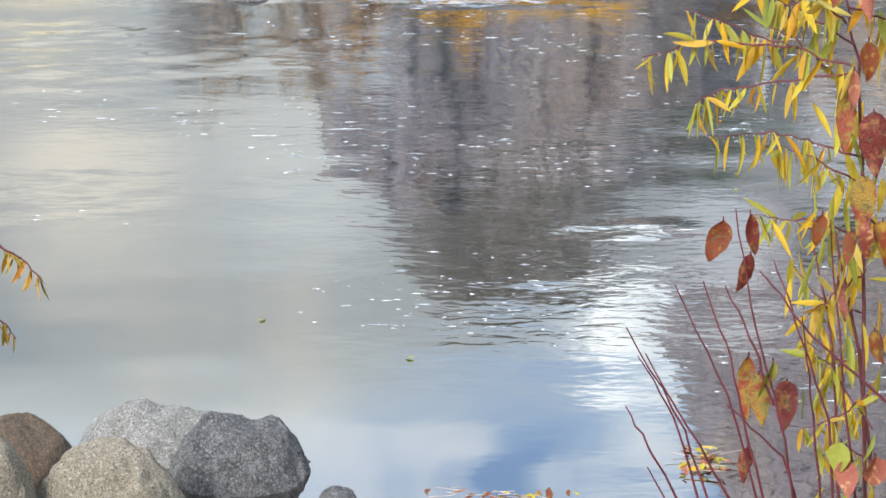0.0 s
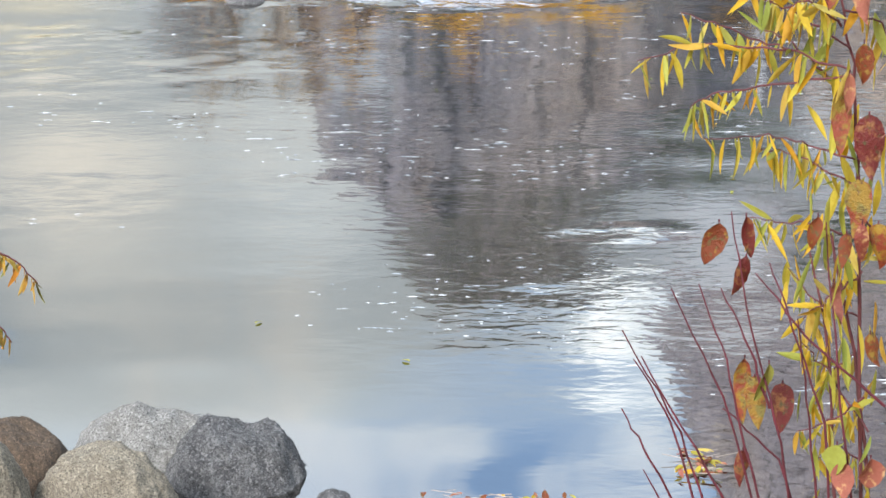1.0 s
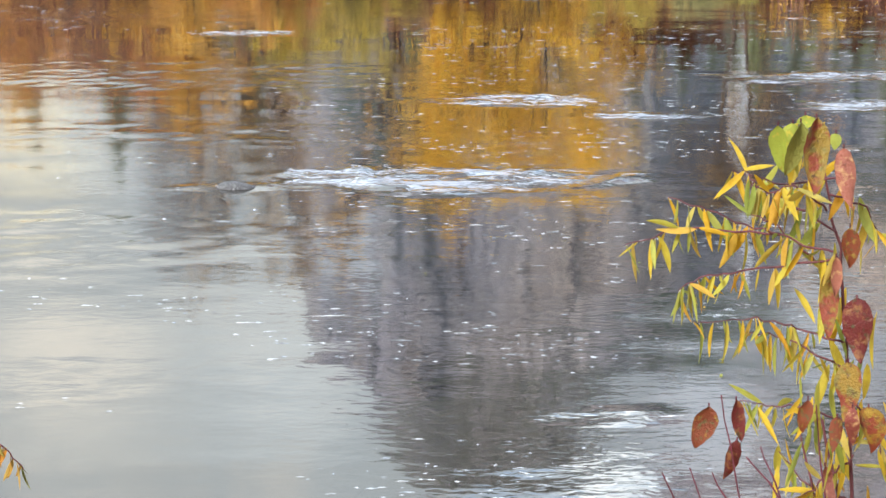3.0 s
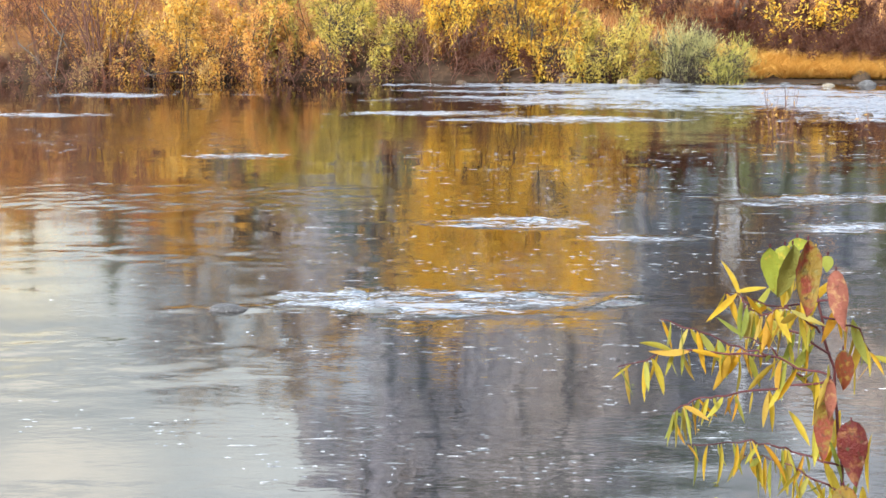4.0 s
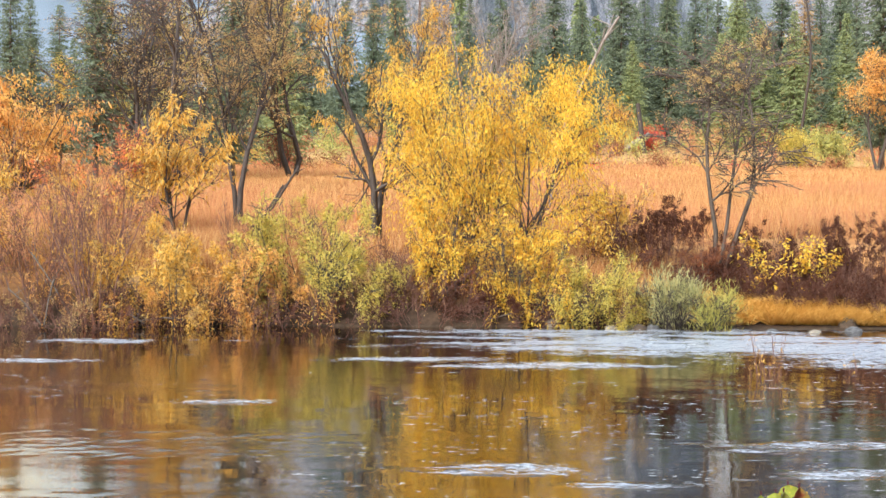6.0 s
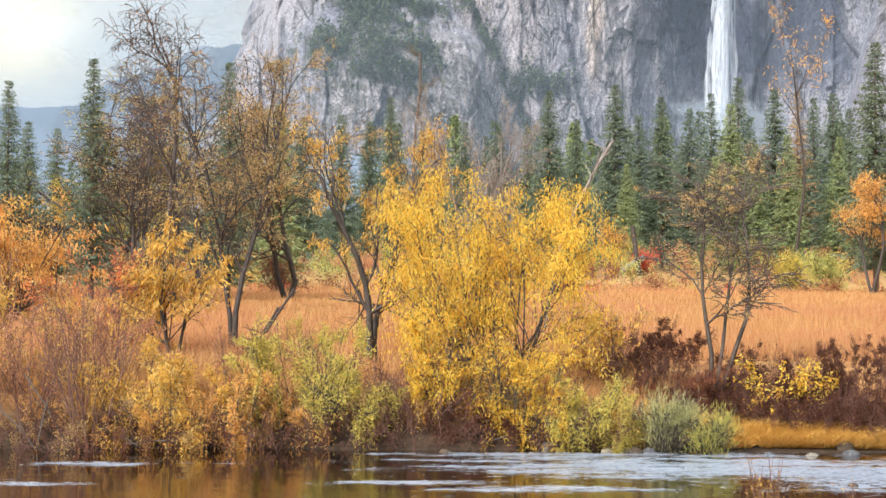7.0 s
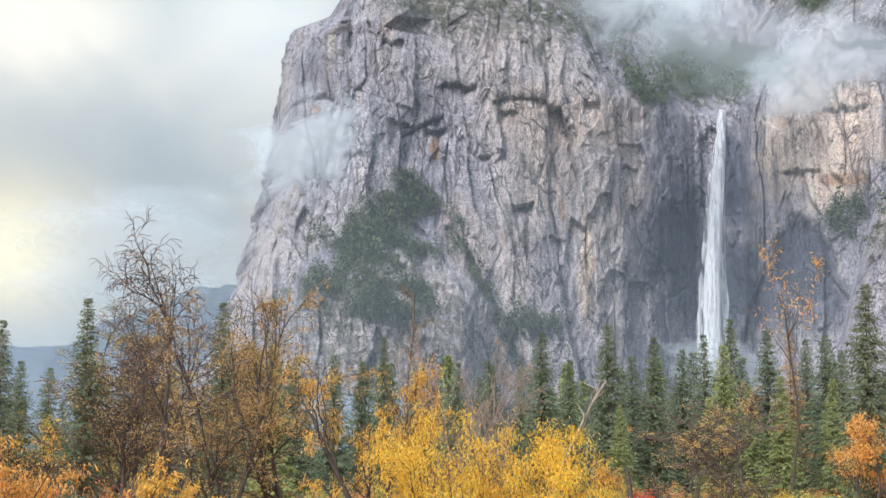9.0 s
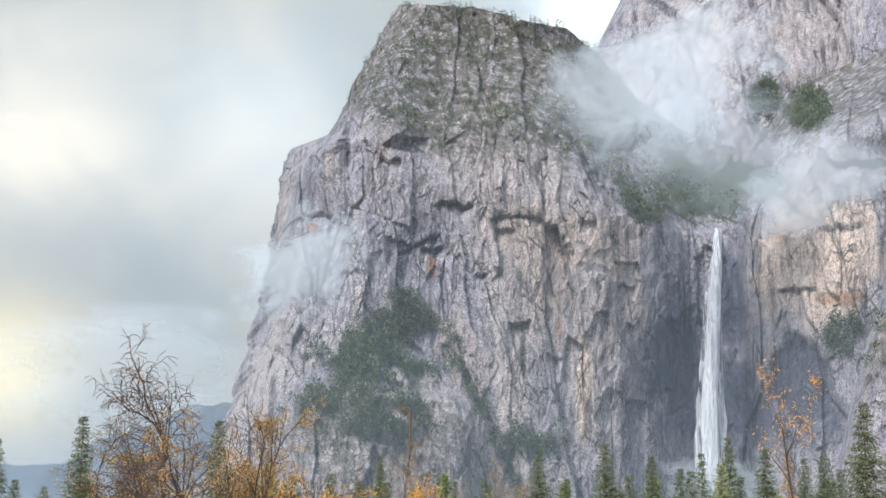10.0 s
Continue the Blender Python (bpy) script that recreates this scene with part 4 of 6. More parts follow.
EDGE += [(3, 9.0, 190, 5.2), (0, 10.9, 230, 7.4), (4, 11.6, 200, 7.3), (1, 12.1, 235, 7.1), (0, 12.7, 220, 7.2), (2, 13.2, 210, 6.7),
        (0, 14.0, 180, 8.8), (1, 14.9, 190, 8.0), (3, 6.2, 190, 5.0), (3, 10.3, 200, 5.6), (3, 11.3, 195, 5.9), (3, 12.9, 205, 5.8), (2, 3.0, 240, 6.2), (0, 8.2, 245, 6.8),
        (0, -4.2, 235, 6.5), (3, -5.0, 180, 6.9), (0, -0.4, 250, 6.2), (1, 1.0, 250, 6.4), (0, 2.1, 245, 6.3)]
for i, (kind, az, dist, top) in enumerate(EDGE):
    dist += 52 if dist >= 185 else 0
    lab = {3: "bright green young fir at the meadow's edge", 4: "dying fir with thin brown needles"}.get(kind, FIR_LABEL)
    place_fir(kind, az, dist, top, lab, i * 47.0)
rng = np.random.default_rng(77)
for i in range(165):
    az = rng.uniform(-19, 20)
    dist = rng.uniform(275, 460)
    left = az < -6.5
    place_fir(int(rng.choice([5, 6, 7], p=[0.45, 0.38, 0.17])), az, dist, rng.uniform(3.6, 5.3) if left else rng.uniform(4.4, 6.7), "dark green fir deep in the forest", rng.uniform(0, 360))

# ---------------------------------------------------------------- far bank
plant("willow_bush", spot(1.9, 43.2), 101, 5.2, dict(BUSH, bare=[0.0, 0.0, 0], wander=[0.16, 0.2, 0.25], spread=[42, 46, 45], share=[0.55, 0.6, 0]), 15, 42, 0.045, 34000, 0.14, YELLOW, BARK, "broad bright yellow willow bush leaning over the far bank", "bush", droop=0.9, foot=0.9, wide=4.7, hang=0.9, fill=0.09, clump=0.6, width=0.19)
plant("willow_tree", spot(-2.1, 46.0), 122, 6.4, dict(TREE, bare=[0.2, 0.15, 0.1, 0], wander=[0.16, 0.18, 0.2, 0.2], spread=[36, 44, 45, 40]), 2, 16, 0.13, 7000, 0.13, GOLD, BARK, "slender golden willow tree with a dark crooked trunk", "tree", droop=1.1, foot=0.3, wide=3.4, clump=0.6, width=0.2)
plant("willow_bush", spot(-4.2, 41.4), 103, 2.7, BUSH, 14, 52, 0.025, 9500, 0.12, OLIVE, BARK, "yellow-green willow bush at the waterline", "bush", droop=0.3, foot=0.8, wide=2.7, hang=0.9)
plant("willow_bush", spot(-2.75, 41.1), 104, 1.5, BUSH, 12, 55, 0.02, 5500, 0.11, OLIVE, BARK, "olive and yellow low bush over the water", "bush", droop=0.3, foot=0.6, wide=2.0, hang=0.9)
plant("willow_bush", spot(-8.5, 41.4), 105, 2.4, BUSH, 14, 54, 0.025, 9500, 0.13, GOLD, BARK, "golden orange bush on the far bank", "bush", droop=0.5, foot=1.0, wide=3.1, hang=0.9)
plant("willow_bush", spot(-6.7, 41.2), 106, 1.8, BUSH, 13, 54, 0.02, 6500, 0.12, ORANGE, BARK, "low orange bush beside the water", "bush", droop=0.4, foot=0.7, wide=2.0, hang=0.9)
plant("willow_tree", spot(-8.2, 48.5), 107, 3.6, BUSH, 5, 30, 0.06, 6500, 0.15, GOLD, BARK, "small yellow willow tree with drooping leaves", "tree", droop=0.9, foot=0.3, wide=2.6)
plant("willow_bush", spot(-13.6, 72.0), 108, 5.2, BUSH, 14, 46, 0.06, 12000, 0.2, ORANGE, BARK, "large orange-yellow willow on the meadow", "bush", droop=0.8, foot=0.8, wide=5.9, clump=0.9)
plant("willow_bush", spot(-14.3, 43.2), 109, 3.6, BUSH, 8, 28, 0.03, 2200, 0.14, GOLD, TWIG_RED, "thin yellow willow bush with bare stems", "bush", droop=0.5, foot=0.5, wide=2.0)
plant("bare_bush", spot(-10.9, 41.0), 110, 3.8, dict(BUSH, chance=[0.6, 0.5, 0]), 12, 26, 0.03, 500, 0.10, GOLD, TWIG_RED, "leafless reddish bush with upright twigs", "bush", foot=0.5, wide=2.3)
plant("bare_bush", spot(-12.7, 41.9), 111, 3.0, BUSH, 10, 34, 0.02, 1700, 0.10, COPPER, TWIG_RED, "leafless brown bush beside fallen branches", "bush", foot=0.6, wide=2.0)
plant("bare_bush", spot(-0.75, 41.1), 112, 1.75, BUSH, 24, 55, 0.014, 900, 0.06, RUST, TWIG_RED, "dense low bush of bare red-brown twigs", "bush", foot=0.5, wide=2.0)
plant("willow_bush", spot(4.5, 41.0), 113, 1.7, BUSH, 13, 52, 0.02, 4500, 0.11, OLIVE, BARK, "low olive yellow bush at the bank's foot", "bush", droop=0.3, foot=0.7, wide=2.3, hang=0.5)
plant("willow_bush", spot(5.85, 43.4), 114, 2.0, BUSH, 7, 35, 0.02, 1000, 0.16, GOLD, TWIG_RED, "thin golden bush with hanging leaves", "bush", droop=0.7, foot=0.4, wide=1.2)
plant("grass_willow", spot(7.45, 40.4), 115, 1.5, BUSH, 18, 32, 0.008, 2800, 0.24, leaf_material("leaves_sedge", (0.27, 0.27, 0.12), (0.40, 0.38, 0.17), (0.52, 0.46, 0.20)), BARK, "silvery green willow clump on the gravel bar", "bush", droop=-0.7, width=0.07, foot=0.35, wide=1.2)
plant("grass_willow", spot(8.75, 40.2), 116, 1.1, BUSH, 14, 34, 0.008, 1800, 0.2, leaf_material("leaves_lime", (0.30, 0.31, 0.08), (0.46, 0.42, 0.11), (0.58, 0.48, 0.13)), BARK, "yellow-green willow clump on the gravel bar", "bush", droop=-0.7, width=0.07, foot=0.3, wide=1.0)
plant("bare_tree", spot(8.85, 45.0), 117, 6.6, dict(TREE, forks=[2, 2, 2, 0], chance=[0.7, 0.7, 0.6, 0], spread=[30, 38, 42, 44], share=[0.36, 0.5, 0.5, 0], rise=[0.06, 0.06, 0.02, -0.03], bare=[0.4, 0.1, 0.1, 0], wander=[0.10, 0.18, 0.2, 0.22], thin=0.010), 3, 12, 0.075, 5200, 0.08, BROWN, BARK_BROWN, "small nearly leafless tree with a forked dark trunk", "tree", foot=0.04, wide=3.3)
plant("maple_bush", spot(11.1, 44.4), 118, 1.5, BUSH, 9, 55, 0.015, 1100, 0.13, YELLOW, TWIG_RED, "shrub with big bright yellow leaves over dark brush", "bush", droop=0.3, width=0.5, foot=0.5, wide=2.3)
for i, (az, d, h, mat, nl) in enumerate([(6.6, 45.2, 1.1, RUST, 1500), (7.8, 45.6, 1.2, RUST, 1500), (9.7, 45.0, 1.2, RUST, 1300), (10.6, 45.2, 1.3, RUST, 1700), (12.0, 45.0, 1.3, RUST, 1700), (13.0, 44.8, 1.5, RUST, 1900), (13.9, 44.6, 1.6, RUST, 1900), (14.9, 44.6, 1.6, RUST, 1900), (12.3, 43.9, 1.0, RUST, 900), (13.4, 43.6, 1.1, RUST, 1000), (14.4, 43.4, 1.2, RUST, 1000), (11.3, 44.2, 0.9, RUST, 800), (10.2, 44.2, 0.9, RUST, 700)] + [
                                          (5.2, 44.5, 1.5, RUST, 1500), (-6.0, 43.6, 1.4, RUST, 1600), (-9.8, 44.0, 1.8, RUST, 1600), (-11.8, 44.5, 1.9, GOLD, 2400), (-4.4, 45.0, 1.3, OLIVE, 1500), (-15.5, 42.5, 2.2, RUST, 2000), (-13.4, 42.2, 1.8, BROWN, 1700), (-11.7, 41.6, 1.3, BROWN, 1500), (-9.8, 41.3, 1.0, BROWN, 1200), (-7.8, 41.2, 0.9, RUST, 1000), (-5.5, 41.2, 1.0, BROWN, 1100), (-3.6, 41.1, 0.8, BROWN, 900), (3.4, 41.4, 1.1, BROWN, 1100), (2.6, 42.0, 1.5, GOLD, 1500), (0.4, 41.8, 1.5, BROWN, 1200)]):
    plant("brush", spot(az, d), 130 + i, h * (1.35 if az > 6 else 1.15), TWIGGY, 11, 55, 0.012, int(nl * (3.0 if az > 6 else 1.6)), 0.075, DARK_RUST if az > 6 else {BROWN: ORANGE, RUST: COPPER}.get(mat, mat), TWIG_RED, "dry rust-coloured brush on the river bank", "bush", "brush along the far bank", foot=0.8, wide=1.6, hang=0.3)
plant("willow_bush", spot(5.6, 40.9), 123, 1.25, BUSH, 12, 55, 0.014, 4200, 0.09, OLIVE, TWIG_RED, "low olive and gold bush on the bank's foot", "bush", droop=0.3, foot=0.6, wide=1.9, hang=0.5)
plant("willow_bush", spot(6.4, 41.4), 124, 0.9, BUSH, 10, 58, 0.012, 2600, 0.09, GOLD, TWIG_RED, "low golden bush beside the gravel bar", "bush", droop=0.3, foot=0.6, wide=1.5, hang=0.4)
for i, (az, d, h) in enumerate([(7.1, 44.7, 1.3), (8.0, 44.5, 1.2), (9.0, 44.4, 1.1), (7.6, 43.6, 0.9), (8.5, 43.4, 0.8)]):
    plant("brush", spot(az, d), 320 + i, h, TWIGGY, 11, 58, 0.012, 3000, 0.075, [DARK_RUST, RUST][i % 2], TWIG_RED, "dark rusty brush round the bare tree's foot", "bush", "brush along the far bank", foot=0.8, wide=1.7, hang=0.3)
plant("willow_bush", spot(2.75, 41.2), 120, 2.1, BUSH, 14, 52, 0.02, 6500, 0.12, YELLOW, BARK, "yellow willow shoots hanging low over the bank", "bush", droop=0.6, foot=0.6, wide=2.2, hang=0.9)
plant("willow_bush", spot(0.6, 41.3), 121, 2.3, BUSH, 12, 48, 0.02, 5500, 0.12, YELLOW, BARK, "yellow willow shoots hanging low over the bank", "bush", droop=0.6, foot=0.5, wide=2.0, hang=0.6)
# dark brush added to stand in for shade below cut bank and willow
for i, (az, d, h) in enumerate([(9.3, 43.0, 0.9), (10.3, 42.9, 1.0), (11.3, 42.8, 1.0), (12.2, 42.7, 1.0), (13.1, 42.7, 1.1), (14.0, 42.6, 1.1), (14.9, 42.6, 1.2), (0.9, 41.1, 0.55), (2.0, 41.0, 0.5), (3.1, 41.0, 0.5), (6.2, 43.4, 0.9)]):
    plant("brush", spot(az, d), 280 + i, h, TWIGGY, 11, 60, 0.012, 2600, 0.075, DARK_RUST, TWIG_RED, "dark tangled brush added for the shade under the cut bank", "bush", "brush along the far bank", foot=0.8, wide=1.7, hang=0.3)
# taller trees behind the bank
COTTON = dict(TREE, spread=[32, 42, 46, 44], share=[0.5, 0.52, 0.55, 0], wander=[0.13, 0.18, 0.2, 0.22], chance=[0.85, 0.75, 0.75, 0])
plant("cottonwood", spot(-6.2, 52.0), 151, 9.2, COTTON, 2, 12, 0.095, 15000, 0.08, BROWN, BARK, "tall thin cottonwood with few brown leaves", "tree", foot=0.4, wide=4.0, droop=0.4, clump=1.0)
plant("bare_tree", spot(-8.3, 94.0), 152, 17.6, dict(COTTON, forks=[2, 2, 2, 0], rise=[0.06, 0.03, -0.04, -0.22], chance=[0.95, 0.9, 0.8, 0], bare=[0.4, 0.15, 0.1, 0], share=[0.6, 0.6, 0.6, 0], spread=[40, 46, 46, 44], thin=0.014), 1, 5, 0.21, 2600, 0.10, COPPER, BARK, "tall leafless tree with fine drooping twigs", "tree", foot=0.1, wide=6.6)
plant("bare_tree", spot(-9.6, 118.0), 172, 16.4, dict(COTTON, forks=[2, 2, 2, 0], thin=0.012), 2, 9, 0.22, 7500, 0.14, BROWN, BARK, "bare dark tree with a few brown leaves", "tree", foot=0.2, wide=8.0, clump=1.5)
plant("cottonwood", spot(-10.2, 130.0), 153, 16.0, dict(COTTON, thin=0.012), 2, 10, 0.27, 16000, 0.16, OLIVE, BARK, "tall cottonwood with brown and olive leaves", "tree", foot=0.3, wide=8.4, droop=0.4, clump=1.9)
plant("cottonwood", spot(-4.7, 130.0), 154, 15.4, dict(COTTON, thin=0.012), 2, 14, 0.3, 16000, 0.18, BROWN, BARK, "golden brown cottonwood behind the meadow's edge", "tree", foot=0.3, wide=9.9, droop=0.4, clump=1.9)
plant("cottonwood", spot(-7.3, 140.0), 155, 14.5, dict(COTTON, thin=0.012), 2, 14, 0.3, 16000, 0.19, OLIVE, BARK, "rounded cottonwood with olive and brown leaves", "tree", foot=0.3, wide=10.9, droop=0.4, clump=1.9)
plant("oak", spot(-12.4, 140.0), 156, 8.5, COTTON, 2, 24, 0.3, 5500, 0.28, GOLD, BARK, "yellow oak with a spreading dark trunk", "tree", foot=0.3, wide=8.8, clump=1.3)
plant("oak", spot(-9.3, 150.0), 157, 10.9, COTTON, 2, 18, 0.3, 7000, 0.27, BROWN, BARK, "brown-leaved oak in the thicket", "tree", foot=0.3, wide=10.0, clump=1.4)
plant("oak", spot(-0.35, 110.0), 158, 11.6, dict(COTTON, bare=[0.55, 0.2, 0.1, 0]), 1, 4, 0.22, 1700, 0.2, GOLD, BARK, "tall yellow-topped oak behind the willows", "tree", foot=0.1, wide=2.6)
plant("bare_tree", spot(1.2, 75.0), 159, 9.6, dict(COTTON, rise=[0.04, 0.06, 0.04, 0.0]), 3, 16, 0.14, 1500, 0.09, BROWN, BARK_GREY, "pale leafless tree with upswept branches", "tree", foot=0.2, wide=5.0)
plant("oak", spot(13.9, 172.0), 161, 11.5, dict(COTTON, bare=[0.3, 0.2, 0.1, 0], rise=[0.05, 0.02, -0.05, -0.1]), 2, 20, 0.22, 5500, 0.3, ORANGE, BARK, "orange oak bending over at the forest edge", "tree", foot=0.2, wide=5.6, fill=0.12, clump=1.6)
plant("oak", spot(5.7, 232.0), 162, 6.4, COTTON, 1, 10, 0.3, 1500, 0.38, ORANGE, BARK, "small orange oak at the forest edge", "tree", foot=0.1, wide=2.8, fill=0.2)
plant("round_bush", spot(11.2, 184.0), 163, 4.0, BUSH, 10, 38, 0.06, 4500, 0.3, OLIVE, BARK, "round olive green bush at the meadow's end", "bush", foot=0.6, wide=2.7, fill=0.15)
plant("round_bush", spot(12.5, 184.0), 164, 4.2, BUSH, 10, 38, 0.06, 4500, 0.3, SAGE, BARK, "round grey-green bush at the meadow's end", "bush", foot=0.6, wide=2.9, fill=0.15)
plant("red_bush", spot(6.85, 228.0), 165, 3.2, BUSH, 8, 45, 0.05, 2600, 0.3, RED, BARK, "small scarlet bush at the forest edge", "bush", foot=0.5, wide=3.0, fill=0.15)
plant("red_bush", spot(-10.6, 50.0), 166, 3.0, BUSH, 16, 38, 0.02, 2600, 0.11, leaf_material("leaves_coral", (0.60, 0.14, 0.06), (0.70, 0.22, 0.08), (0.72, 0.32, 0.12)), TWIG_RED, "red-tipped bush on the meadow", "bush", foot=0.8, wide=3.2)
plant("red_bush", spot(-4.9, 150.0), 167, 3.6, BUSH, 8, 40, 0.05, 1800, 0.25, RUST, BARK, "dull red bush under the trees", "bush", foot=0.5, fill=0.2, wide=3.6)

plant("cottonwood", spot(11.5, 222.0), 168, 36.0, dict(COTTON, bare=[0.7, 0.2, 0.1, 0]), 1, 3, 0.26, 420, 0.5, ORANGE, BARK, "very tall thin tree with a tuft of orange leaves", "tree", foot=0.1, wide=7.0)
plant("dead_fir", spot(-0.35, 118.0), 169, 17.5, dict(TREE, bare=[0.55, 0.2, 0.1, 0], spread=[70, 40, 40, 40], share=[0.12, 0.5, 0.5, 0], rise=[0.3, 0, 0, 0]), 1, 2, 0.2, 200, 0.25, FIR, BARK_FIR, "dead fir with a dark broken top", "tree", foot=0.1, wide=2.2)
# half get the dark leaves, painting the undercut's shade along the water
for i in range(15):
    az = -16.5 + 1.32 * i + 0.3 * math.sin(i * 7)
    plant("brush", spot(az, 40.95 + 0.15 * math.sin(i * 3)), 250 + i, 0.75 + 0.3 * math.sin(i * 5) ** 2, TWIGGY, 11, 62, 0.011, 1500, 0.07, [DARK_RUST, RUST, DARK_RUST, BROWN][i % 4], TWIG_RED, "dark dry brush hanging over the waterline", "bush", "brush along the far bank", foot=0.9, wide=2.0, hang=0.4)
rng = np.random.default_rng(88)
for i in range(120):
    az = rng.uniform(-15, 16)
    plant("undergrowth_bush", spot(az, rng.uniform(193, 262)), 200 + i, rng.uniform(2.0, 4.4), dict(TWIGGY, levels=1), 3, 52, 0.04, 560, 0.42, [OLIVE, COPPER, BROWN, GREEN, RUST, COPPER, SAGE][i % 7], TWIG_RED, "low autumn bush under the forest edge", "bush", "undergrowth at the forest edge", foot=0.8, fill=0.2, wide=4.5)
for i in range(46):
    az = -12 + 0.6 * i + rng.uniform(-0.2, 0.2)
    plant("undergrowth_bush", spot(az, rng.uniform(178, 192)), 400 + i, rng.uniform(0.9, 2.0), dict(TWIGGY, levels=1), 3, 55, 0.03, 380, 0.3, [COPPER, RUST, OLIVE, COPPER, RED, BROWN, COPPER, RUST][i % 8], TWIG_RED, "rusty low bush where the meadow ends", "bush", "undergrowth at the forest edge", foot=0.8, fill=0.2, wide=3.6)


# ---------------------------------------------------------------- grass
def blades(name, n, seed, area, tall, wide, mat, label, lean=0.35):
    """Single tapering blades over a stretch of land; area gives places for n blades."""
    rng = np.random.default_rng(seed)
    x, y, far = area(rng, n)
    z = ground_height(x, y)
    h = tall * rng.uniform(0.5, 1.2, n)
    a = rng.uniform(0, 2 * np.pi, n)
    b = rng.uniform(0, 2 * np.pi, n)
    wd = wide * far * 0.5
    base = np.stack([x, y, z - 0.03], -1)
    off = np.stack([np.cos(a) * wd, np.sin(a) * wd, 0 * x], -1)
    tip = base + np.stack([np.cos(b) * h * lean, np.sin(b) * h * lean, h], -1)
    verts = np.stack([base - off, base + off, tip], 1).reshape(-1, 3)
    ob = arrays(name, verts, np.arange(n * 3).reshape(n, 3), mat)
    return tagged(ob, label, "grass", kind="stuff")


def meadow_area(rng, n):
    d = 47 * (200 / 47) ** rng.random(n) ** 0.9
    az = np.radians(rng.uniform(-17, 17, n))
    x, y = d * np.sin(az), np.maximum(d * np.cos(az), 45.5)
    y = np.where((x > 4.5) & (y < 48.5), 48.5 + (48.5 - y) * 1.5, y)
    return x, y, d / 50


def bank_area(rng, n):
    x, y = rng.uniform(-13, 13, n), rng.uniform(42.3, 46.5, n)
    x = np.where(x > 5.5, x - 18, x)
    return x, y, np.ones(n)


blades("meadow_grass", 230000, 301, meadow_area, 0.5, 0.014, STRAW, "dry orange meadow grass")


def rust_area(rng, n):
    x, y, far = meadow_area(rng, n)
    thick = fbm(x * 0.09, y * 0.05, 0 * x, 3, 15) + 0.5 * smooth01((76 - y) / 18)
    ok = thick > 0.12
    return np.where(ok, x, x[ok.argmax()]), np.where(ok, y, y[ok.argmax()]), far


blades("rust_grass", 80000, 304, rust_area, 0.7, 0.014, COPPER, "patches of taller rust-brown dry herbs")
blades("bank_grass", 40000, 302, bank_area, 0.5, 0.016, STRAW, "dry rust-coloured grass on the far bank")


def grass_mat(rng, n):
    x, y = rng.uniform(6.0, 10.6, n), rng.uniform(40.6, 42.3, n)
    keep = fbm(x * 1.2, y * 1.2, 0 * x, 2, 9) > -0.35
    x = np.where(keep, x, rng.uniform(7.5, 9.8, n))
    return x, y, np.ones(n)


blades("flattened_grass", 15000, 303, grass_mat, 0.38, 0.03, STRAW_GOLD, "flattened golden dead grass on the gravel bar", 2.0)


# ---------------------------------------------------------------- waterfall
def water_white(name, thin):
    """Falling or broken water: white threads with gaps between them."""
    m, n = material(name)
    co = n.add("ShaderNodeTexCoord").outputs["Object"]
    th = n.noise(0.5, 6, 0.6, co, (1.0, 1.0, 0.06), 0.6)
    body = n.add("ShaderNodeBsdfPrincipled", None, Base_Color=(0.66, 0.70, 0.76), Roughness=0.6)
    glow = n.add("ShaderNodeBsdfTranslucent", None, Color=(0.72, 0.76, 0.82))
    white = n.add("ShaderNodeMixShader", None, Fac=0.4, i1=body, i2=glow)
    gap = n.add("ShaderNodeBsdfTransparent")
    return surface(m, n, n.add("ShaderNodeMixShader", None, Fac=n.ramp(th, (thin - 0.12, 0.0), (thin + 0.1, 1.0)), i1=gap, i2=white))


def waterfall():
    """Three hanging veils, one behind the other, that widen as they drop."""
    ob = thing("waterfall", polar(9.72, 1205, 0), "slender white waterfall dropping over the granite rim", "waterfall")
    top, bottom = EYE + 1205 * math.tan(radians(14.3)), EYE + 1205 * math.tan(radians(5.6))
    for i, (thin, w0, w1, off) in enumerate([(0.40, 2.0, 7.2, 0), (0.52, 1.6, 12.5, 3), (0.44, 1.5, 5.0, -3)]):
        v = np.linspace(0, 1, 160)[:, None]
        u = np.linspace(-1, 1, 26)[None, :]
        z = top + (bottom - top) * v + 0 * u
        w = w0 + (w1 - w0) * v ** 0.75
        jag = 0.16 * fbm(u * 3 + i, v * 14, 0 * u, 3, 400 + i)
        side = 3.0 * (1 - v) ** 3 - 4.5 - 9.5 * v + 1.5 * fbm(v * 4, 0 * u, 0 * u, 2, 410 + i)
        x = side + w * (u + jag * (0.4 + v))
        y = off - 10 * v ** 0.5 + 2.5 * fbm(x * 0.25, 0 * x, z * 0.04, 3, 420 + i) - 2 * (1 - u * u)
        part(sheet("veil", x, y, z, water_white("falling_water", thin)), ob)
    return ob


waterfall()


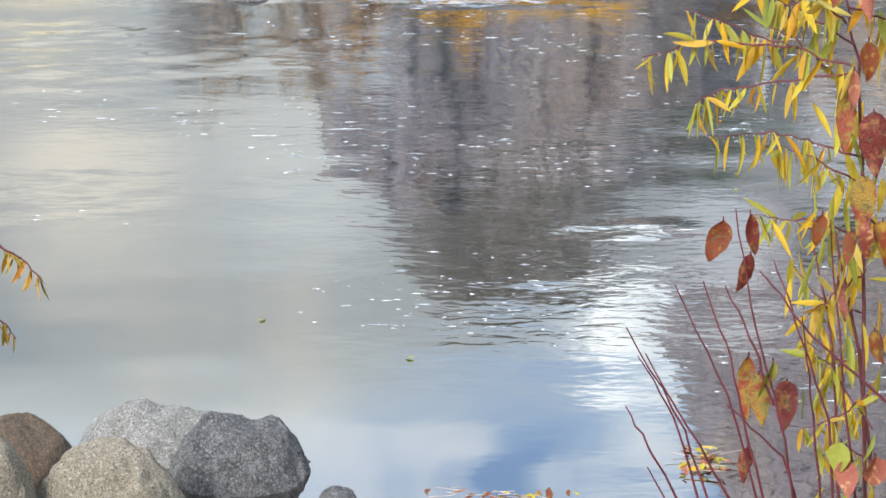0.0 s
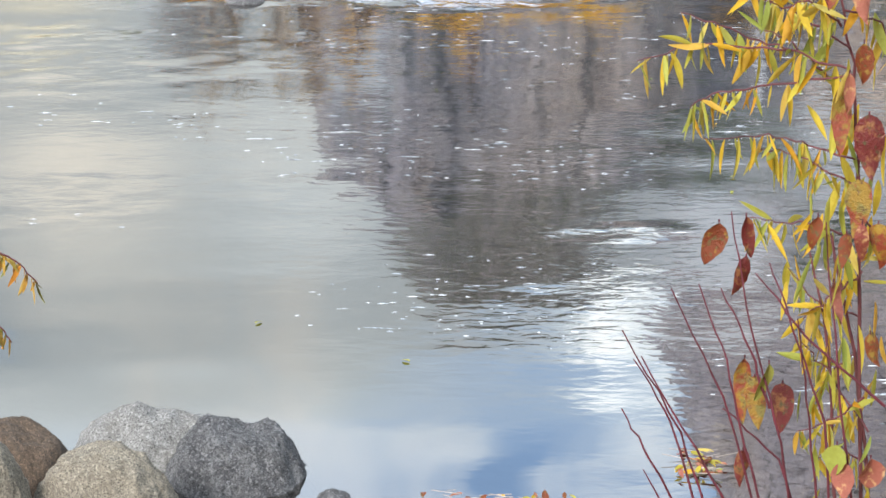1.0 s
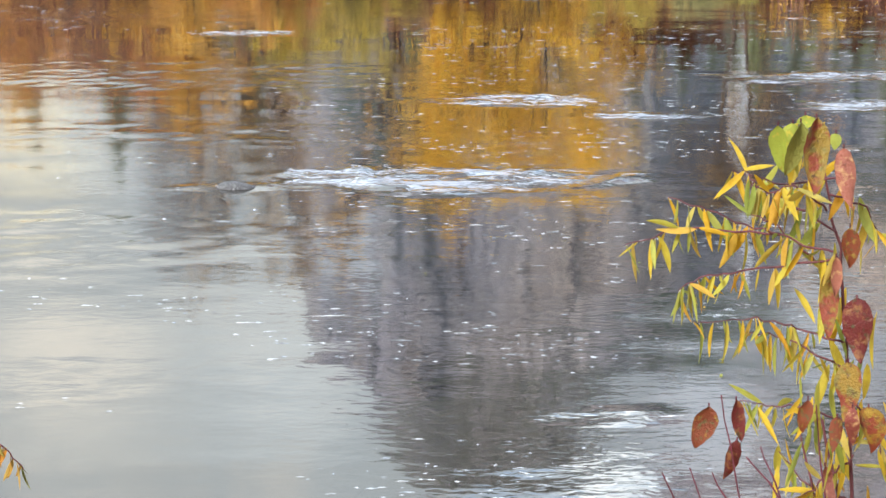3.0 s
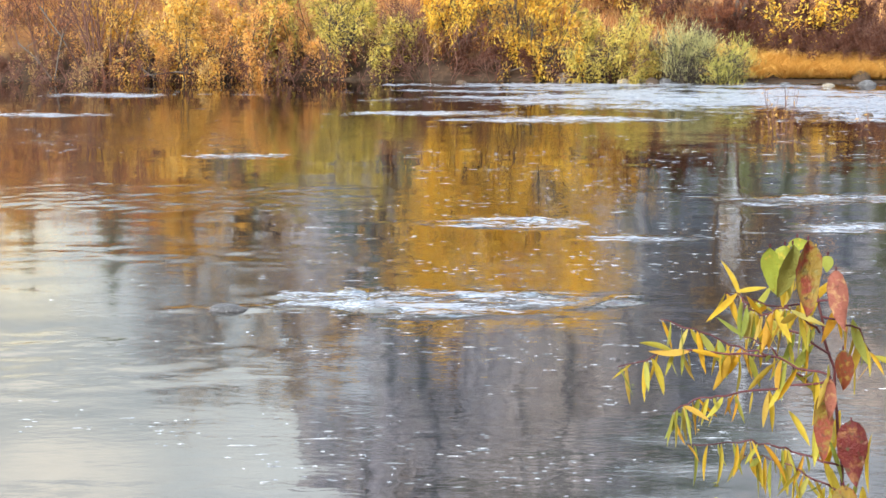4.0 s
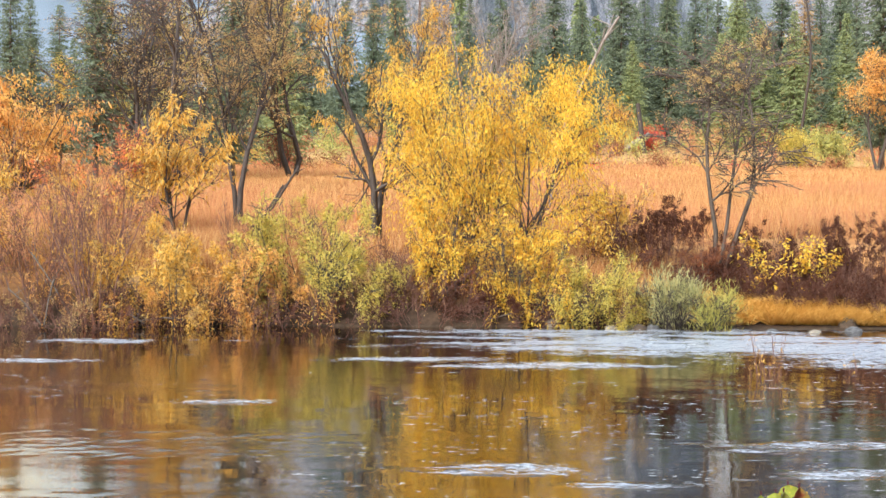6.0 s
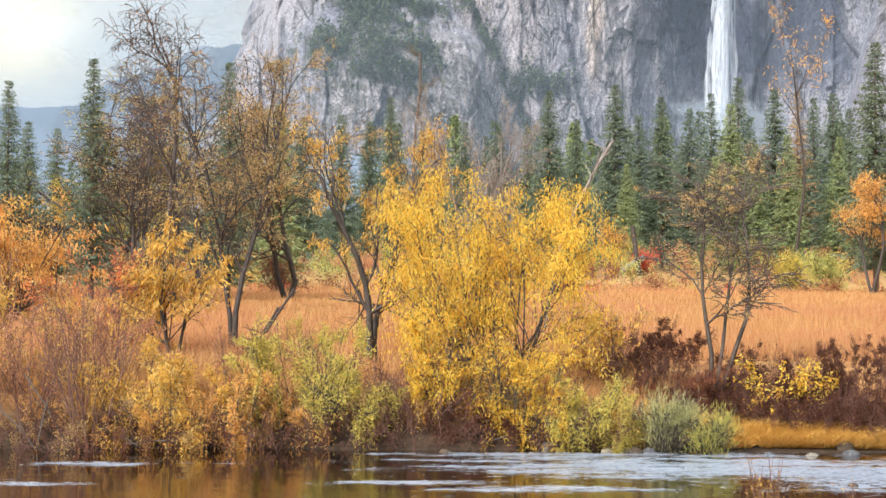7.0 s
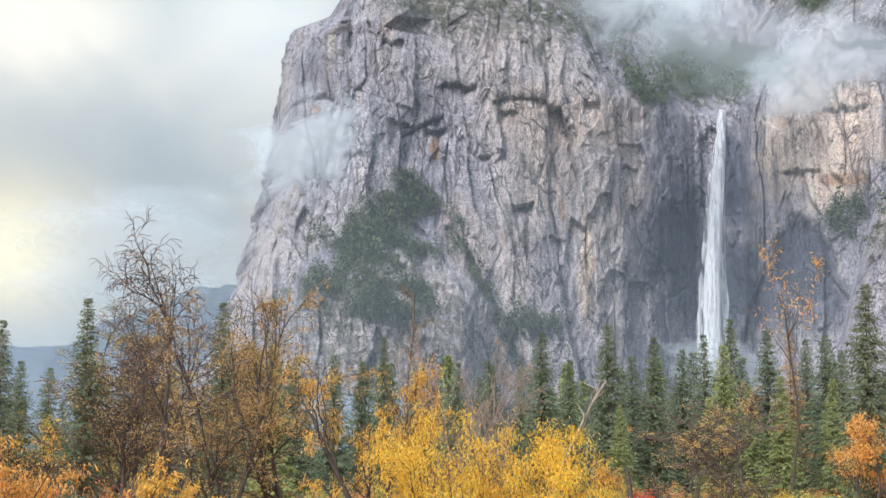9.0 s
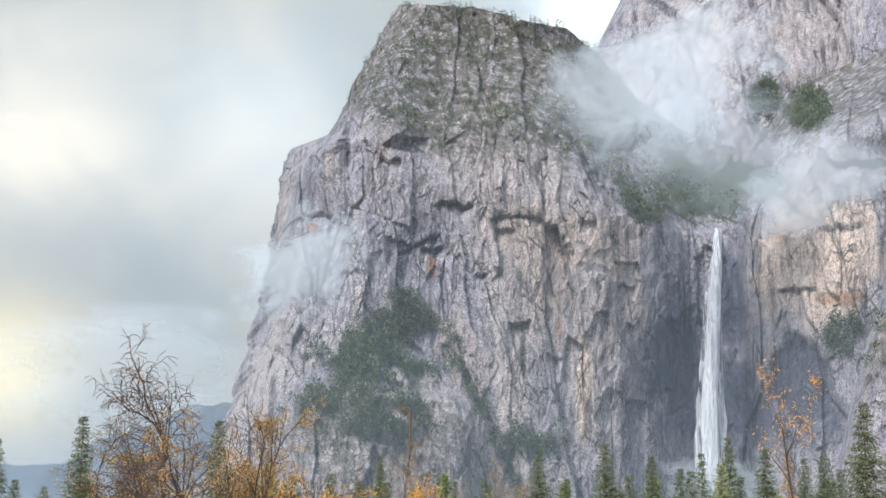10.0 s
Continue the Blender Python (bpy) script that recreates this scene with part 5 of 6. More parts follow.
# ---------------------------------------------------------------- drifting cloud
def mist_material(name, dense, scale, seed, edge=1.0):
    m, n = material(name)
    co = n.add("ShaderNodeTexCoord").outputs["Object"]
    mp = n.add("ShaderNodeMapping", None, Vector=co, Location=(seed * 7.1, seed * 3.3, seed * 1.7))
    cl = n.add("ShaderNodeTexNoise", None, Vector=mp, Scale=scale, Detail=6.0, Roughness=0.6, Distortion=0.35)
    ln = n.add("ShaderNodeVectorMath", {"operation": "LENGTH"}, i0=co)
    fall = n.math("SUBTRACT", edge, ln.outputs["Value"])
    a = n.math("ADD", n.math("MULTIPLY", fall, 1.25), n.math("MULTIPLY", n.math("SUBTRACT", cl, 0.5), 2.0))
    a = n.math("MULTIPLY", n.ramp(a, (0.0, 0.0), (0.75, 1.0), mode="EASE"), dense)
    df = n.add("ShaderNodeBsdfDiffuse", None, Color=(0.76, 0.86, 0.96))
    tr = n.add("ShaderNodeBsdfTranslucent", None, Color=(0.76, 0.86, 0.96))
    white = n.add("ShaderNodeMixShader", None, Fac=0.5, i1=df, i2=tr)
    return surface(m, n, n.add("ShaderNodeMixShader", None, Fac=a, i1=n.add("ShaderNodeBsdfTransparent"), i2=white))


def mist(az, el, dist, half_az, half_el, dense, scale, seed, tilt=0.0):
    """A soft bank of cloud: a bulging sheet whose density thins out to its edge."""
    u, v = np.meshgrid(np.linspace(-1, 1, 18), np.linspace(-1, 1, 14))
    bulge = 0.12 * (1 - u * u) * (1 - v * v) + 0.05 * fbm(u * 2, v * 2, 0 * u, 2, 500 + seed)
    ob = sheet("mist", u, -bulge, v, mist_material("drifting_mist", dense, scale, seed))
    r = dist
    ob.matrix_basis = Matrix.Translation(polar(az, dist, EYE + dist * math.tan(radians(el)))) @ pose(0, 0, 0, 0, tilt, -az) @ Matrix.Diagonal((r * radians(half_az), r * radians(half_az), r * radians(half_el), 1))
    return tagged(ob, "thin white cloud drifting along the cliff", "mist", "drifting cloud", "stuff")


mist(7.9, 18.9, 1060, 4.4, 3.6, 0.55, 1.7, 1)
mist(9.5, 16.8, 1120, 4.0, 2.6, 0.36, 2.2, 2, 15)
mist(-4.0, 13.2, 1030, 2.8, 2.0, 0.5, 2.2, 3, -30)
mist(13.0, 15.6, 1040, 3.2, 2.2, 0.4, 2.0, 4, -15)
mist(9.4, 6.0, 1080, 2.2, 1.4, 0.32, 2.2, 5)
mist(-9.5, 9.4, 1700, 5.5, 2.6, 0.36, 1.5, 7)


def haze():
    """See-through sheet standing in for the valley's blue haze between forest and wall, thinning upwards."""
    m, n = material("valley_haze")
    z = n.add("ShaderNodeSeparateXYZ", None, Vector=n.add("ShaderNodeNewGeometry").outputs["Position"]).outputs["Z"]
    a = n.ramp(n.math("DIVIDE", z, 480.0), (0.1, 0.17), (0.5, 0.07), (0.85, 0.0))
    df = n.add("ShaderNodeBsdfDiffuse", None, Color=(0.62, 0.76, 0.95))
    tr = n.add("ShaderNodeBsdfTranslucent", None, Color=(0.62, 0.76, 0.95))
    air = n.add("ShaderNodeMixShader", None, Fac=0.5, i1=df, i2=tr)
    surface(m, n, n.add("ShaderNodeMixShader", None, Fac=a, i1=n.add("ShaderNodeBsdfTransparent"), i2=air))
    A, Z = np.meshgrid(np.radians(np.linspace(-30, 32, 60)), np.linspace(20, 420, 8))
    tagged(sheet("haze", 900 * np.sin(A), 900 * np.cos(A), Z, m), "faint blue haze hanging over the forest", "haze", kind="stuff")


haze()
# a second, denser sheet stands in for haze farther off
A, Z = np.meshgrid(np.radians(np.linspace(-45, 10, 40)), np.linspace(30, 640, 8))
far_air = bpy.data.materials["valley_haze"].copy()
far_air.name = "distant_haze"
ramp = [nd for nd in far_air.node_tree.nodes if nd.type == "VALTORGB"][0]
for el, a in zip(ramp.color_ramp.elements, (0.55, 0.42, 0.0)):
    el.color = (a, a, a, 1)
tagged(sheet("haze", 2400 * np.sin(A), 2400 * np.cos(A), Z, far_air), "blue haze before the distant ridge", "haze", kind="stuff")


# ---------------------------------------------------------------- scrub and small trees on the cliffs
def scrub_on(name, target, n, seed, cover, size, label, k=64):
    """Crowns of leaves seated on the rock, thickest where its cover says so."""
    rng = np.random.default_rng(seed)
    count = len(target.data.vertices)
    co, share = np.empty(count * 3, np.float32), np.empty(count, np.float32)
    target.data.vertices.foreach_get("co", co)
    target.data.attributes[cover].data.foreach_get("value", share)
    co = co.reshape(-1, 3).astype(float)
    patchy = smooth01((fbm(co[:, 0] * 0.05, co[:, 2] * 0.07, co[:, 1] * 0.03, 3, seed) + 0.42) * 2.2)
    chance = np.maximum(share, 0) * patchy
    chance[co[:, 0] > 340] = 0
    at = co[rng.choice(count, n, p=chance / chance.sum())]
    tall = size * rng.lognormal(-0.1, 0.35, len(at))
    c = np.repeat(at, k, 0)
    t = np.repeat(tall, k)[:, None]
    off = unit(rng.normal(size=(len(c), 3))) * rng.random((len(c), 1)) ** 0.5 * np.array([0.5, 0.5, 0.62]) * t
    off[:, 2] += 0.5 * t[:, 0]
    off[:, :2] *= 1.15 - 0.5 * (off[:, 2:3] / t)
    way = unit(off - np.array([0, 0, 0.4]) * t) + np.array([0, -0.15, 0.25]) + rng.normal(0, 0.4, off.shape)
    ob = leaves(name, c + off, way, (t * rng.uniform(0.10, 0.20, t.shape))[:, 0], 0.75, SCRUB, rng, 0.2)
    return tagged(ob, label, "scrub", kind="stuff")


main = bpy.data.objects["cliff_main"]
back = bpy.data.objects["cliff_back"]
side = bpy.data.objects["cliff_side"]
scrub_on("cliff_scrub", main, 3000, 601, "wood", 6.5, "dark green oaks and firs on the cliff's ledges")
scrub_on("cliff_scrub", main, 2800, 602, "brush", 3.8, "low dark scrub on the slopes above the rim", 36)
scrub_on("cliff_scrub", main, 160, 603, "crack", 4.0, "single dark bushes in the cracks of the wall")
scrub_on("cliff_scrub", back, 500, 604, "wood", 8.0, "dark scrub on the upper buttress")
scrub_on("cliff_scrub", side, 40, 605, "wood", 4.0, "dark bushes along the edge of the slab")

# small firs along the crest and the prow
for i, (az, el, d, tall) in enumerate([(-2.45, 18.9, 1190, 9), (-2.65, 18.4, 1190, 8), (1.3, 21.4, 1370, 10), (2.2, 21.2, 1370, 8), (2.7, 21.1, 1370, 9), (3.0, 21.1, 1370, 8), (3.5, 21.0, 1370, 9), (4.1, 20.9, 1370, 8), (4.4, 20.9, 1370, 7), (5.5, 20.1, 1370, 8), (-4.2, 16.9, 1180, 5), (-0.3, 21.5, 1360, 6)]):
    b = polar(az, d, EYE + d * math.tan(radians(el)) - 1.5)
    ob = copy_thing(firs[6], Matrix.Translation(b) @ pose(0, 0, 0, 0, 0, i * 60))
    ob.scale = (tall / 30, tall / 30, tall / 32)
    tagged(ob, "small lone fir on the cliff's skyline", "fir tree", "firs on the skyline")


# ---------------------------------------------------------------- boulders
def stone_material(name, pale, dark, speck, tint):
    m, n = material(name)
    fine = n.noise(160, 4, 0.8)
    blot = n.noise(11, 6, 0.7)
    sp = n.add("ShaderNodeTexVoronoi", None, Vector=n.add("ShaderNodeTexCoord").outputs["Object"], Scale=170.0)
    col = n.mix(n.ramp(blot, (0.35, 0.0), (0.65, 1.0)), pale, dark)
    col = n.mix(n.ramp(n.noise(2.5, 4, 0.6), (0.5, 0.0), (0.68, 0.7)), col, tint)
    col = n.mix(n.ramp(fine, (0.42, 0.95), (0.49, 0.0)), col, speck)
    col = n.mix(n.ramp(sp.outputs["Distance"], (0.08, 0.35), (0.2, 0.0)), col, speck)
    pit = n.noise(42, 5, 0.75)
    col = n.mix(n.ramp(pit, (0.38, 0.8), (0.5, 0.0)), col, dark)
    col = n.mix(n.ramp(n.noise(95, 3, 0.7), (0.53, 0.0), (0.64, 0.75)), col, tuple(min(0.7, c * 1.4) for c in pale))
    hgt = n.math("ADD", n.math("MULTIPLY", fine, 0.5), n.math("ADD", blot, n.math("MULTIPLY", n.noise(34, 6, 0.75), 1.5)))
    bump = n.add("ShaderNodeBump", None, Height=hgt, Strength=0.9, Distance=0.03)
    return surface(m, n, n.add("ShaderNodeBsdfPrincipled", None, Base_Color=col, Roughness=0.8, Normal=bump))


ROCK_TAN = stone_material("granite_tan", (0.36, 0.32, 0.25), (0.22, 0.19, 0.145), (0.045, 0.04, 0.032), (0.24, 0.20, 0.15))
ROCK_PALE = stone_material("granite_pale", (0.34, 0.335, 0.325), (0.19, 0.185, 0.175), (0.05, 0.048, 0.045), (0.23, 0.20, 0.165))
ROCK_DARK = stone_material("granite_dark", (0.19, 0.19, 0.195), (0.035, 0.035, 0.04), (0.012, 0.012, 0.012), (0.10, 0.10, 0.105))
ROCK_BROWN = stone_material("stone_brown", (0.15, 0.10, 0.065), (0.07, 0.048, 0.03), (0.03, 0.024, 0.02), (0.10, 0.065, 0.038))


def boulder(name, place, size, seed, mat, label, rough=0.16, turn=0.0, detail=5, category="boulder"):
    """A worn block: a rounded ball cut by a few flat faces, dented at three scales."""
    bm = bmesh.new()
    bmesh.ops.create_icosphere(bm, subdivisions=detail, radius=1.0)
    rng = np.random.default_rng(seed)
    co = np.array([v.co for v in bm.verts])
    for _ in range(7):
        nrm = unit(rng.normal(size=3) + np.array([0, 0, 0.25]))
        d = co @ nrm
        lim = rng.uniform(0.72, 0.92)
        co = co - np.outer(np.maximum(d - lim, 0) * 0.8, nrm)
    nn = unit(co)
    s = seed * 1.7
    co = co * (1 + rough * fbm(nn[:, 0] * 1.6 + s, nn[:, 1] * 1.6, nn[:, 2] * 1.6, 3, seed) + 0.055 * fbm(nn[:, 0] * 6 + s, nn[:, 1] * 6, nn[:, 2] * 6, 3, seed + 3))[:, None]
    if detail > 4:
        co = co + nn * (0.022 * fbm(nn[:, 0] * 20 + s, nn[:, 1] * 22, nn[:, 2] * 22, 2, seed + 5))[:, None]
    for v, c in zip(bm.verts, co * np.array(size)):
        v.co = c
    for f in bm.faces:
        f.smooth = True
    me = bpy.data.meshes.new(name)
    bm.to_mesh(me)
    bm.free()
    me.materials.append(mat)
    ob = new(name, me)
    ob.matrix_basis = pose(*place, 0, 0, turn)
    return tagged(ob, label, category)


def on_ray(az, el, dist):
    v = polar(az, dist)
    return (v.x, v.y, EYE + dist * math.tan(radians(el)))


def set_boulder(az0, az1, top, dist, deep, seed, mat, label, **kw):
    """A boulder between two bearings whose crown reaches the elevation top at that distance."""
    half = dist * math.tan(radians(az1 - az0) / 2) / math.cos(radians(25)) * 0.96
    zt = EYE + dist * math.tan(radians(top))
    v = polar((az0 + az1) / 2, dist)
    tall = deep
    return boulder("boulder", (v.x, v.y, zt - tall * 0.86), (half, half * 0.9, tall), seed, mat, label, **kw)


set_boulder(-14.0, -7.9, -24.6, 6.25, 0.42, 711, ROCK_PALE, "pale grey granite boulder at the water's edge", rough=0.12)
set_boulder(-10.7, -5.5, -25.05, 6.02, 0.44, 724, ROCK_DARK, "dark grey pitted boulder in the water's edge", rough=0.11, detail=6)
set_boulder(-15.3, -10.15, -25.75, 5.55, 0.36, 713, ROCK_TAN, "rounded tan speckled granite boulder", rough=0.07, detail=6)
set_boulder(-17.6, -13.7, -24.65, 6.0, 0.34, 714, ROCK_BROWN, "brown weathered boulder on the river bank", rough=0.1)
set_boulder(-18.5, -15.2, -25.2, 5.55, 0.36, 715, ROCK_TAN, "tan and rust stained boulder on the bank", rough=0.1)
set_boulder(-5.5, -4.0, -27.25, 5.75, 0.10, 716, ROCK_DARK, "small dark wet stone beside the boulder", detail=4)
boulder("rock", (-1.84, 14.6, -0.01), (0.17, 0.10, 0.07), 717, ROCK_DARK, "dark rock breaking the river's surface", detail=4, category="rock")
for i, (az, d, w, h) in enumerate([(6.5, 40.2, 0.25, 0.18), (6.9, 40.3, 0.22, 0.16), (6.2, 40.5, 0.2, 0.14), (13.0, 41.6, 0.32, 0.26), (13.2, 40.6, 0.3, 0.16), (12.0, 40.2, 0.2, 0.1), (0.4, 40.0, 0.18, 0.1), (9.6, 40.0, 0.2, 0.1), (3.7, 41.0, 0.25, 0.2), (4.2, 40.7, 0.2, 0.15), (10.7, 40.1, 0.2, 0.1), (5.6, 40.4, 0.2, 0.12), (13.25, 33.0, 0.16, 0.1)]):
    v = polar(az, d)
    z = max(float(ground_height(np.array(v.x), np.array(v.y))), -0.02)
    boulder("rock", (v.x, v.y, z + h * 0.1), (w * 0.75, w * 0.6, h * 0.8), 730 + i, [ROCK_BROWN, ROCK_DARK, ROCK_TAN][i % 3], "rounded grey stone along the far waterline", detail=3, category="rock")


# ---------------------------------------------------------------- foreground shrubs
def near_leaf_material(name, *colours, spots=None, glow=0.18):
    """Close leaves: colour from leaf to leaf, a paler midrib side, freckles and a waxy skin."""
    m, n = material(name)
    rnd = n.add("ShaderNodeObjectInfo").outputs["Random"]
    k = len(colours) - 1
    col = n.ramp(rnd, *[(i / k, c) for i, c in enumerate(colours)]).outputs[0]
    co = n.add("ShaderNodeTexCoord").outputs["Object"]
    seed = n.add("ShaderNodeVectorMath", {"operation": "SCALE"}, i0=(13.0, 7.0, 3.0), Scale=rnd)
    vec = n.add("ShaderNodeVectorMath", {"operation": "ADD"}, i0=co, i1=seed.outputs[0]).outputs[0]
    col = n.mix(n.math("MULTIPLY", n.noise(6, 4, 0.6, vec), 0.9), col, n.mix(1.0, col, (0.55, 0.45, 0.4), "MULTIPLY"))
    for colour, scale, lo in spots or ():
        col = n.mix(n.ramp(n.noise(scale, 4, 0.6, vec), (lo, 0.0), (lo + 0.1, 0.95)), col, colour)
    bump = n.add("ShaderNodeBump", None, Height=n.noise(22, 3, 0.6, vec), Strength=0.4, Distance=0.02)
    sh = n.add("ShaderNodeBsdfPrincipled", None, Base_Color=col, Roughness=0.5, Normal=bump)
    sh.inputs["Specular IOR Level"].default_value = 0.25
    tr = n.add("ShaderNodeBsdfTranslucent", None, Color=col)
    return surface(m, n, n.add("ShaderNodeMixShader", None, Fac=glow, i1=sh, i2=tr))


NEAR_YELLOW = near_leaf_material("willow_leaf", (0.60, 0.36, 0.02), (0.62, 0.46, 0.04), (0.56, 0.48, 0.06), (0.40, 0.42, 0.07), (0.26, 0.34, 0.07), (0.60, 0.32, 0.02), (0.58, 0.52, 0.14), (0.34, 0.40, 0.08), (0.60, 0.42, 0.03), glow=0.4)
NEAR_RED = near_leaf_material("dogwood_leaf_red", (0.10, 0.018, 0.018), (0.13, 0.022, 0.02), (0.12, 0.03, 0.02), spots=[((0.17, 0.075, 0.03), 4, 0.52), ((0.06, 0.05, 0.022), 6, 0.56), ((0.26, 0.16, 0.12), 2.5, 0.64)])
NEAR_MIX = near_leaf_material("dogwood_leaf_mottled", (0.30, 0.20, 0.025), (0.24, 0.15, 0.025), (0.19, 0.19, 0.035), spots=[((0.13, 0.11, 0.03), 4.0, 0.5), ((0.16, 0.03, 0.018), 2.6, 0.47), ((0.07, 0.035, 0.02), 10, 0.58)])
NEAR_RUST = near_leaf_material("dogwood_leaf_rust", (0.15, 0.04, 0.018), (0.20, 0.055, 0.02), (0.12, 0.03, 0.018), spots=[((0.22, 0.15, 0.03), 3.5, 0.54), ((0.08, 0.065, 0.025), 8, 0.54)])
NEAR_PINK = near_leaf_material("dogwood_leaf_pink", (0.27, 0.095, 0.07), (0.32, 0.13, 0.09), (0.22, 0.06, 0.05), spots=[((0.38, 0.24, 0.11), 3.5, 0.52), ((0.14, 0.05, 0.035), 8, 0.6)])
NEAR_GREEN = near_leaf_material("dogwood_leaf_green", (0.22, 0.31, 0.04), (0.32, 0.37, 0.055), spots=[((0.48, 0.38, 0.05), 3, 0.55), ((0.26, 0.10, 0.03), 6, 0.64)])
NEAR_OLIVE = near_leaf_material("sprig_leaf", (0.60, 0.24, 0.03), (0.22, 0.24, 0.05), (0.16, 0.18, 0.06), (0.45, 0.28, 0.05))


def dew_material():
    m, n = material("water_drops")
    return surface(m, n, n.add("ShaderNodeBsdfPrincipled", None, Base_Color=(0.42, 0.42, 0.43), Roughness=0.08, IOR=1.33))


DEW = dew_material()


def leaf_mesh(seed, ratio, mat, curl=0.25, round_=1.0):
    """One leaf of length 1 along -z, folded at the midrib, curled towards its tip."""
    rng = np.random.default_rng(seed)
    broad = round_ > 1
    n = 12 if broad else 8
    t = np.linspace(0, 1, n)
    w = ratio * 0.5 * np.sin(np.pi * t ** (0.72 if broad else 0.85)) ** (0.85 if broad else 0.9) + 0.008
    w[-1] = 0.004
    bend = curl * rng.uniform(-1, 1)
    side = (0.12 if broad else 0.2) * rng.uniform(-1, 1)
    twist = rng.uniform(-0.8, 0.8) if broad else rng.uniform(-0.5, 0.5)
    fold, wave, beat = rng.uniform(0.25, 0.8), rng.uniform(0.02, 0.06), rng.uniform(5, 9)
    verts, faces = [], []
    for i in range(n):
        cx, cy, cz = side * t[i] ** 2, bend * t[i] ** 2, -t[i]
        ca, sa = math.cos(twist * t[i]), math.sin(twist * t[i])
        for k in (-1, 0, 1):
            ox = k * w[i] * (rng.uniform(0.92, 1.06) if broad else 1.0)
            oy = abs(k) * w[i] * fold + (wave * k * math.sin(beat * t[i] + k) if broad else 0.0)
            verts.append((cx + ox * ca - oy * sa, cy + ox * sa + oy * ca, cz))
    for i in range(n - 1):
        a = 3 * i
        faces += [(a, a + 1, a + 4, a + 3), (a + 1, a + 2, a + 5, a + 4)]
    me = bpy.data.meshes.new("leaf")
    me.from_pydata(verts, [], faces)
    me.polygons.foreach_set("use_smooth", np.ones(len(faces), dtype=bool))
    me.materials.append(mat)
    return me


def strand(points, dist, thick, jitter, rng, wind=0.05):
    """A bent stem through bearings and elevations, in short rounded pieces."""
    pts = [np.array(on_ray(a, e, dist * (1 + wind * rng.uniform(-1, 1)))) for a, e in points]
    fine = []
    for i in range(len(pts) - 1):
        for k in range(5):
            f = k / 5
            fine.append(pts[i] * (1 - f) + pts[i + 1] * f + rng.normal(0, jitter, 3))
    fine.append(pts[-1])
    n = len(fine) - 1
    return [(fine[i], fine[i + 1], thick * (1 - 0.6 * i / n), thick * (1 - 0.6 * (i + 1) / n)) for i in range(n)]


def hang_leaf(mesh, parent, base, at, length, rng, out=0.5, turn=None):
    ob = new("leaf", mesh)
    ob.parent = parent
    ob.matrix_basis = Matrix.Translation(Vector(at) - Vector(base)) @ Euler((rng.normal(0, out * 0.5), rng.normal(0, out), rng.uniform(0, 6.28) if turn is None else turn)).to_matrix().to_4x4() @ Matrix.Scale(length, 4)
    return ob


def shift(segs, base):
    b = np.array(base)
    return [(p - b, q - b, r0, r1) for p, q, r0, r1 in segs]


NEAR = 2.62
WILLOW_STEMS = [[(14.24, -29.5), (13.44, -21.8), (12.92, -16.5), (12.46, -13.1), (11.86, -10.8), (11.2, -9.5)],
                [(14.75, -29.5), (13.29, -22.2), (12.27, -18.7), (12.0, -18.1)], [(13.4, -29.5), (12.53, -22.6), (11.56, -19.1)]]
WILLOW_TWIGS = [[(12.3, -13.4), (10.8, -13.0), (9.5, -12.6), (8.0, -12.1), (6.96, -11.8)], [(10.7, -12.9), (8.0, -12.7), (7.1, -12.95), (5.6, -13.35)],
                [(12.5, -13.5), (10.3, -13.9), (8.8, -14.2), (7.7, -14.5), (7.4, -14.8)], [(12.9, -16.2), (11.3, -15.75), (10.0, -15.6), (7.9, -15.75)],
                [(13.0, -17.0), (12.0, -16.6), (10.8, -16.1), (9.7, -16.0)], [(12.3, -11.0), (10.7, -11.25), (9.0, -10.9)], [(13.0, -18.65), (11.7, -18.3), (10.4, -18.25), (9.5, -18.2)],
                [(13.4, -21.1), (11.9, -20.7), (10.9, -19.7)], [(13.9, -24.6), (12.4, -22.8), (11.5, -22.0)], [(12.1, -11.5), (13.2, -11.9), (13.8, -12.8)], [(13.7, -23.6), (12.7, -24.4), (11.6, -24.8)]]
WILLOW_TWIGS += [[(12.31, -12.66), (10.79, -11.84), (9.78, -11.30), (9.34, -10.85)], [(12.05, -12.00), (11.12, -11.32), (10.28, -11.54)], [(11.80, -13.66), (10.75, -12.73), (9.65, -12.27)],
                 [(13.3, -19.6), (12.3, -20.6), (11.3, -21.4)], [(13.6, -21.9), (12.6, -22.9), (12.0, -24.0)], [(14.0, -25.6), (13.1, -25.2), (12.3, -25.6)], [(13.2, -18.0), (14.0, -18.8), (14.4, -20.2)]]


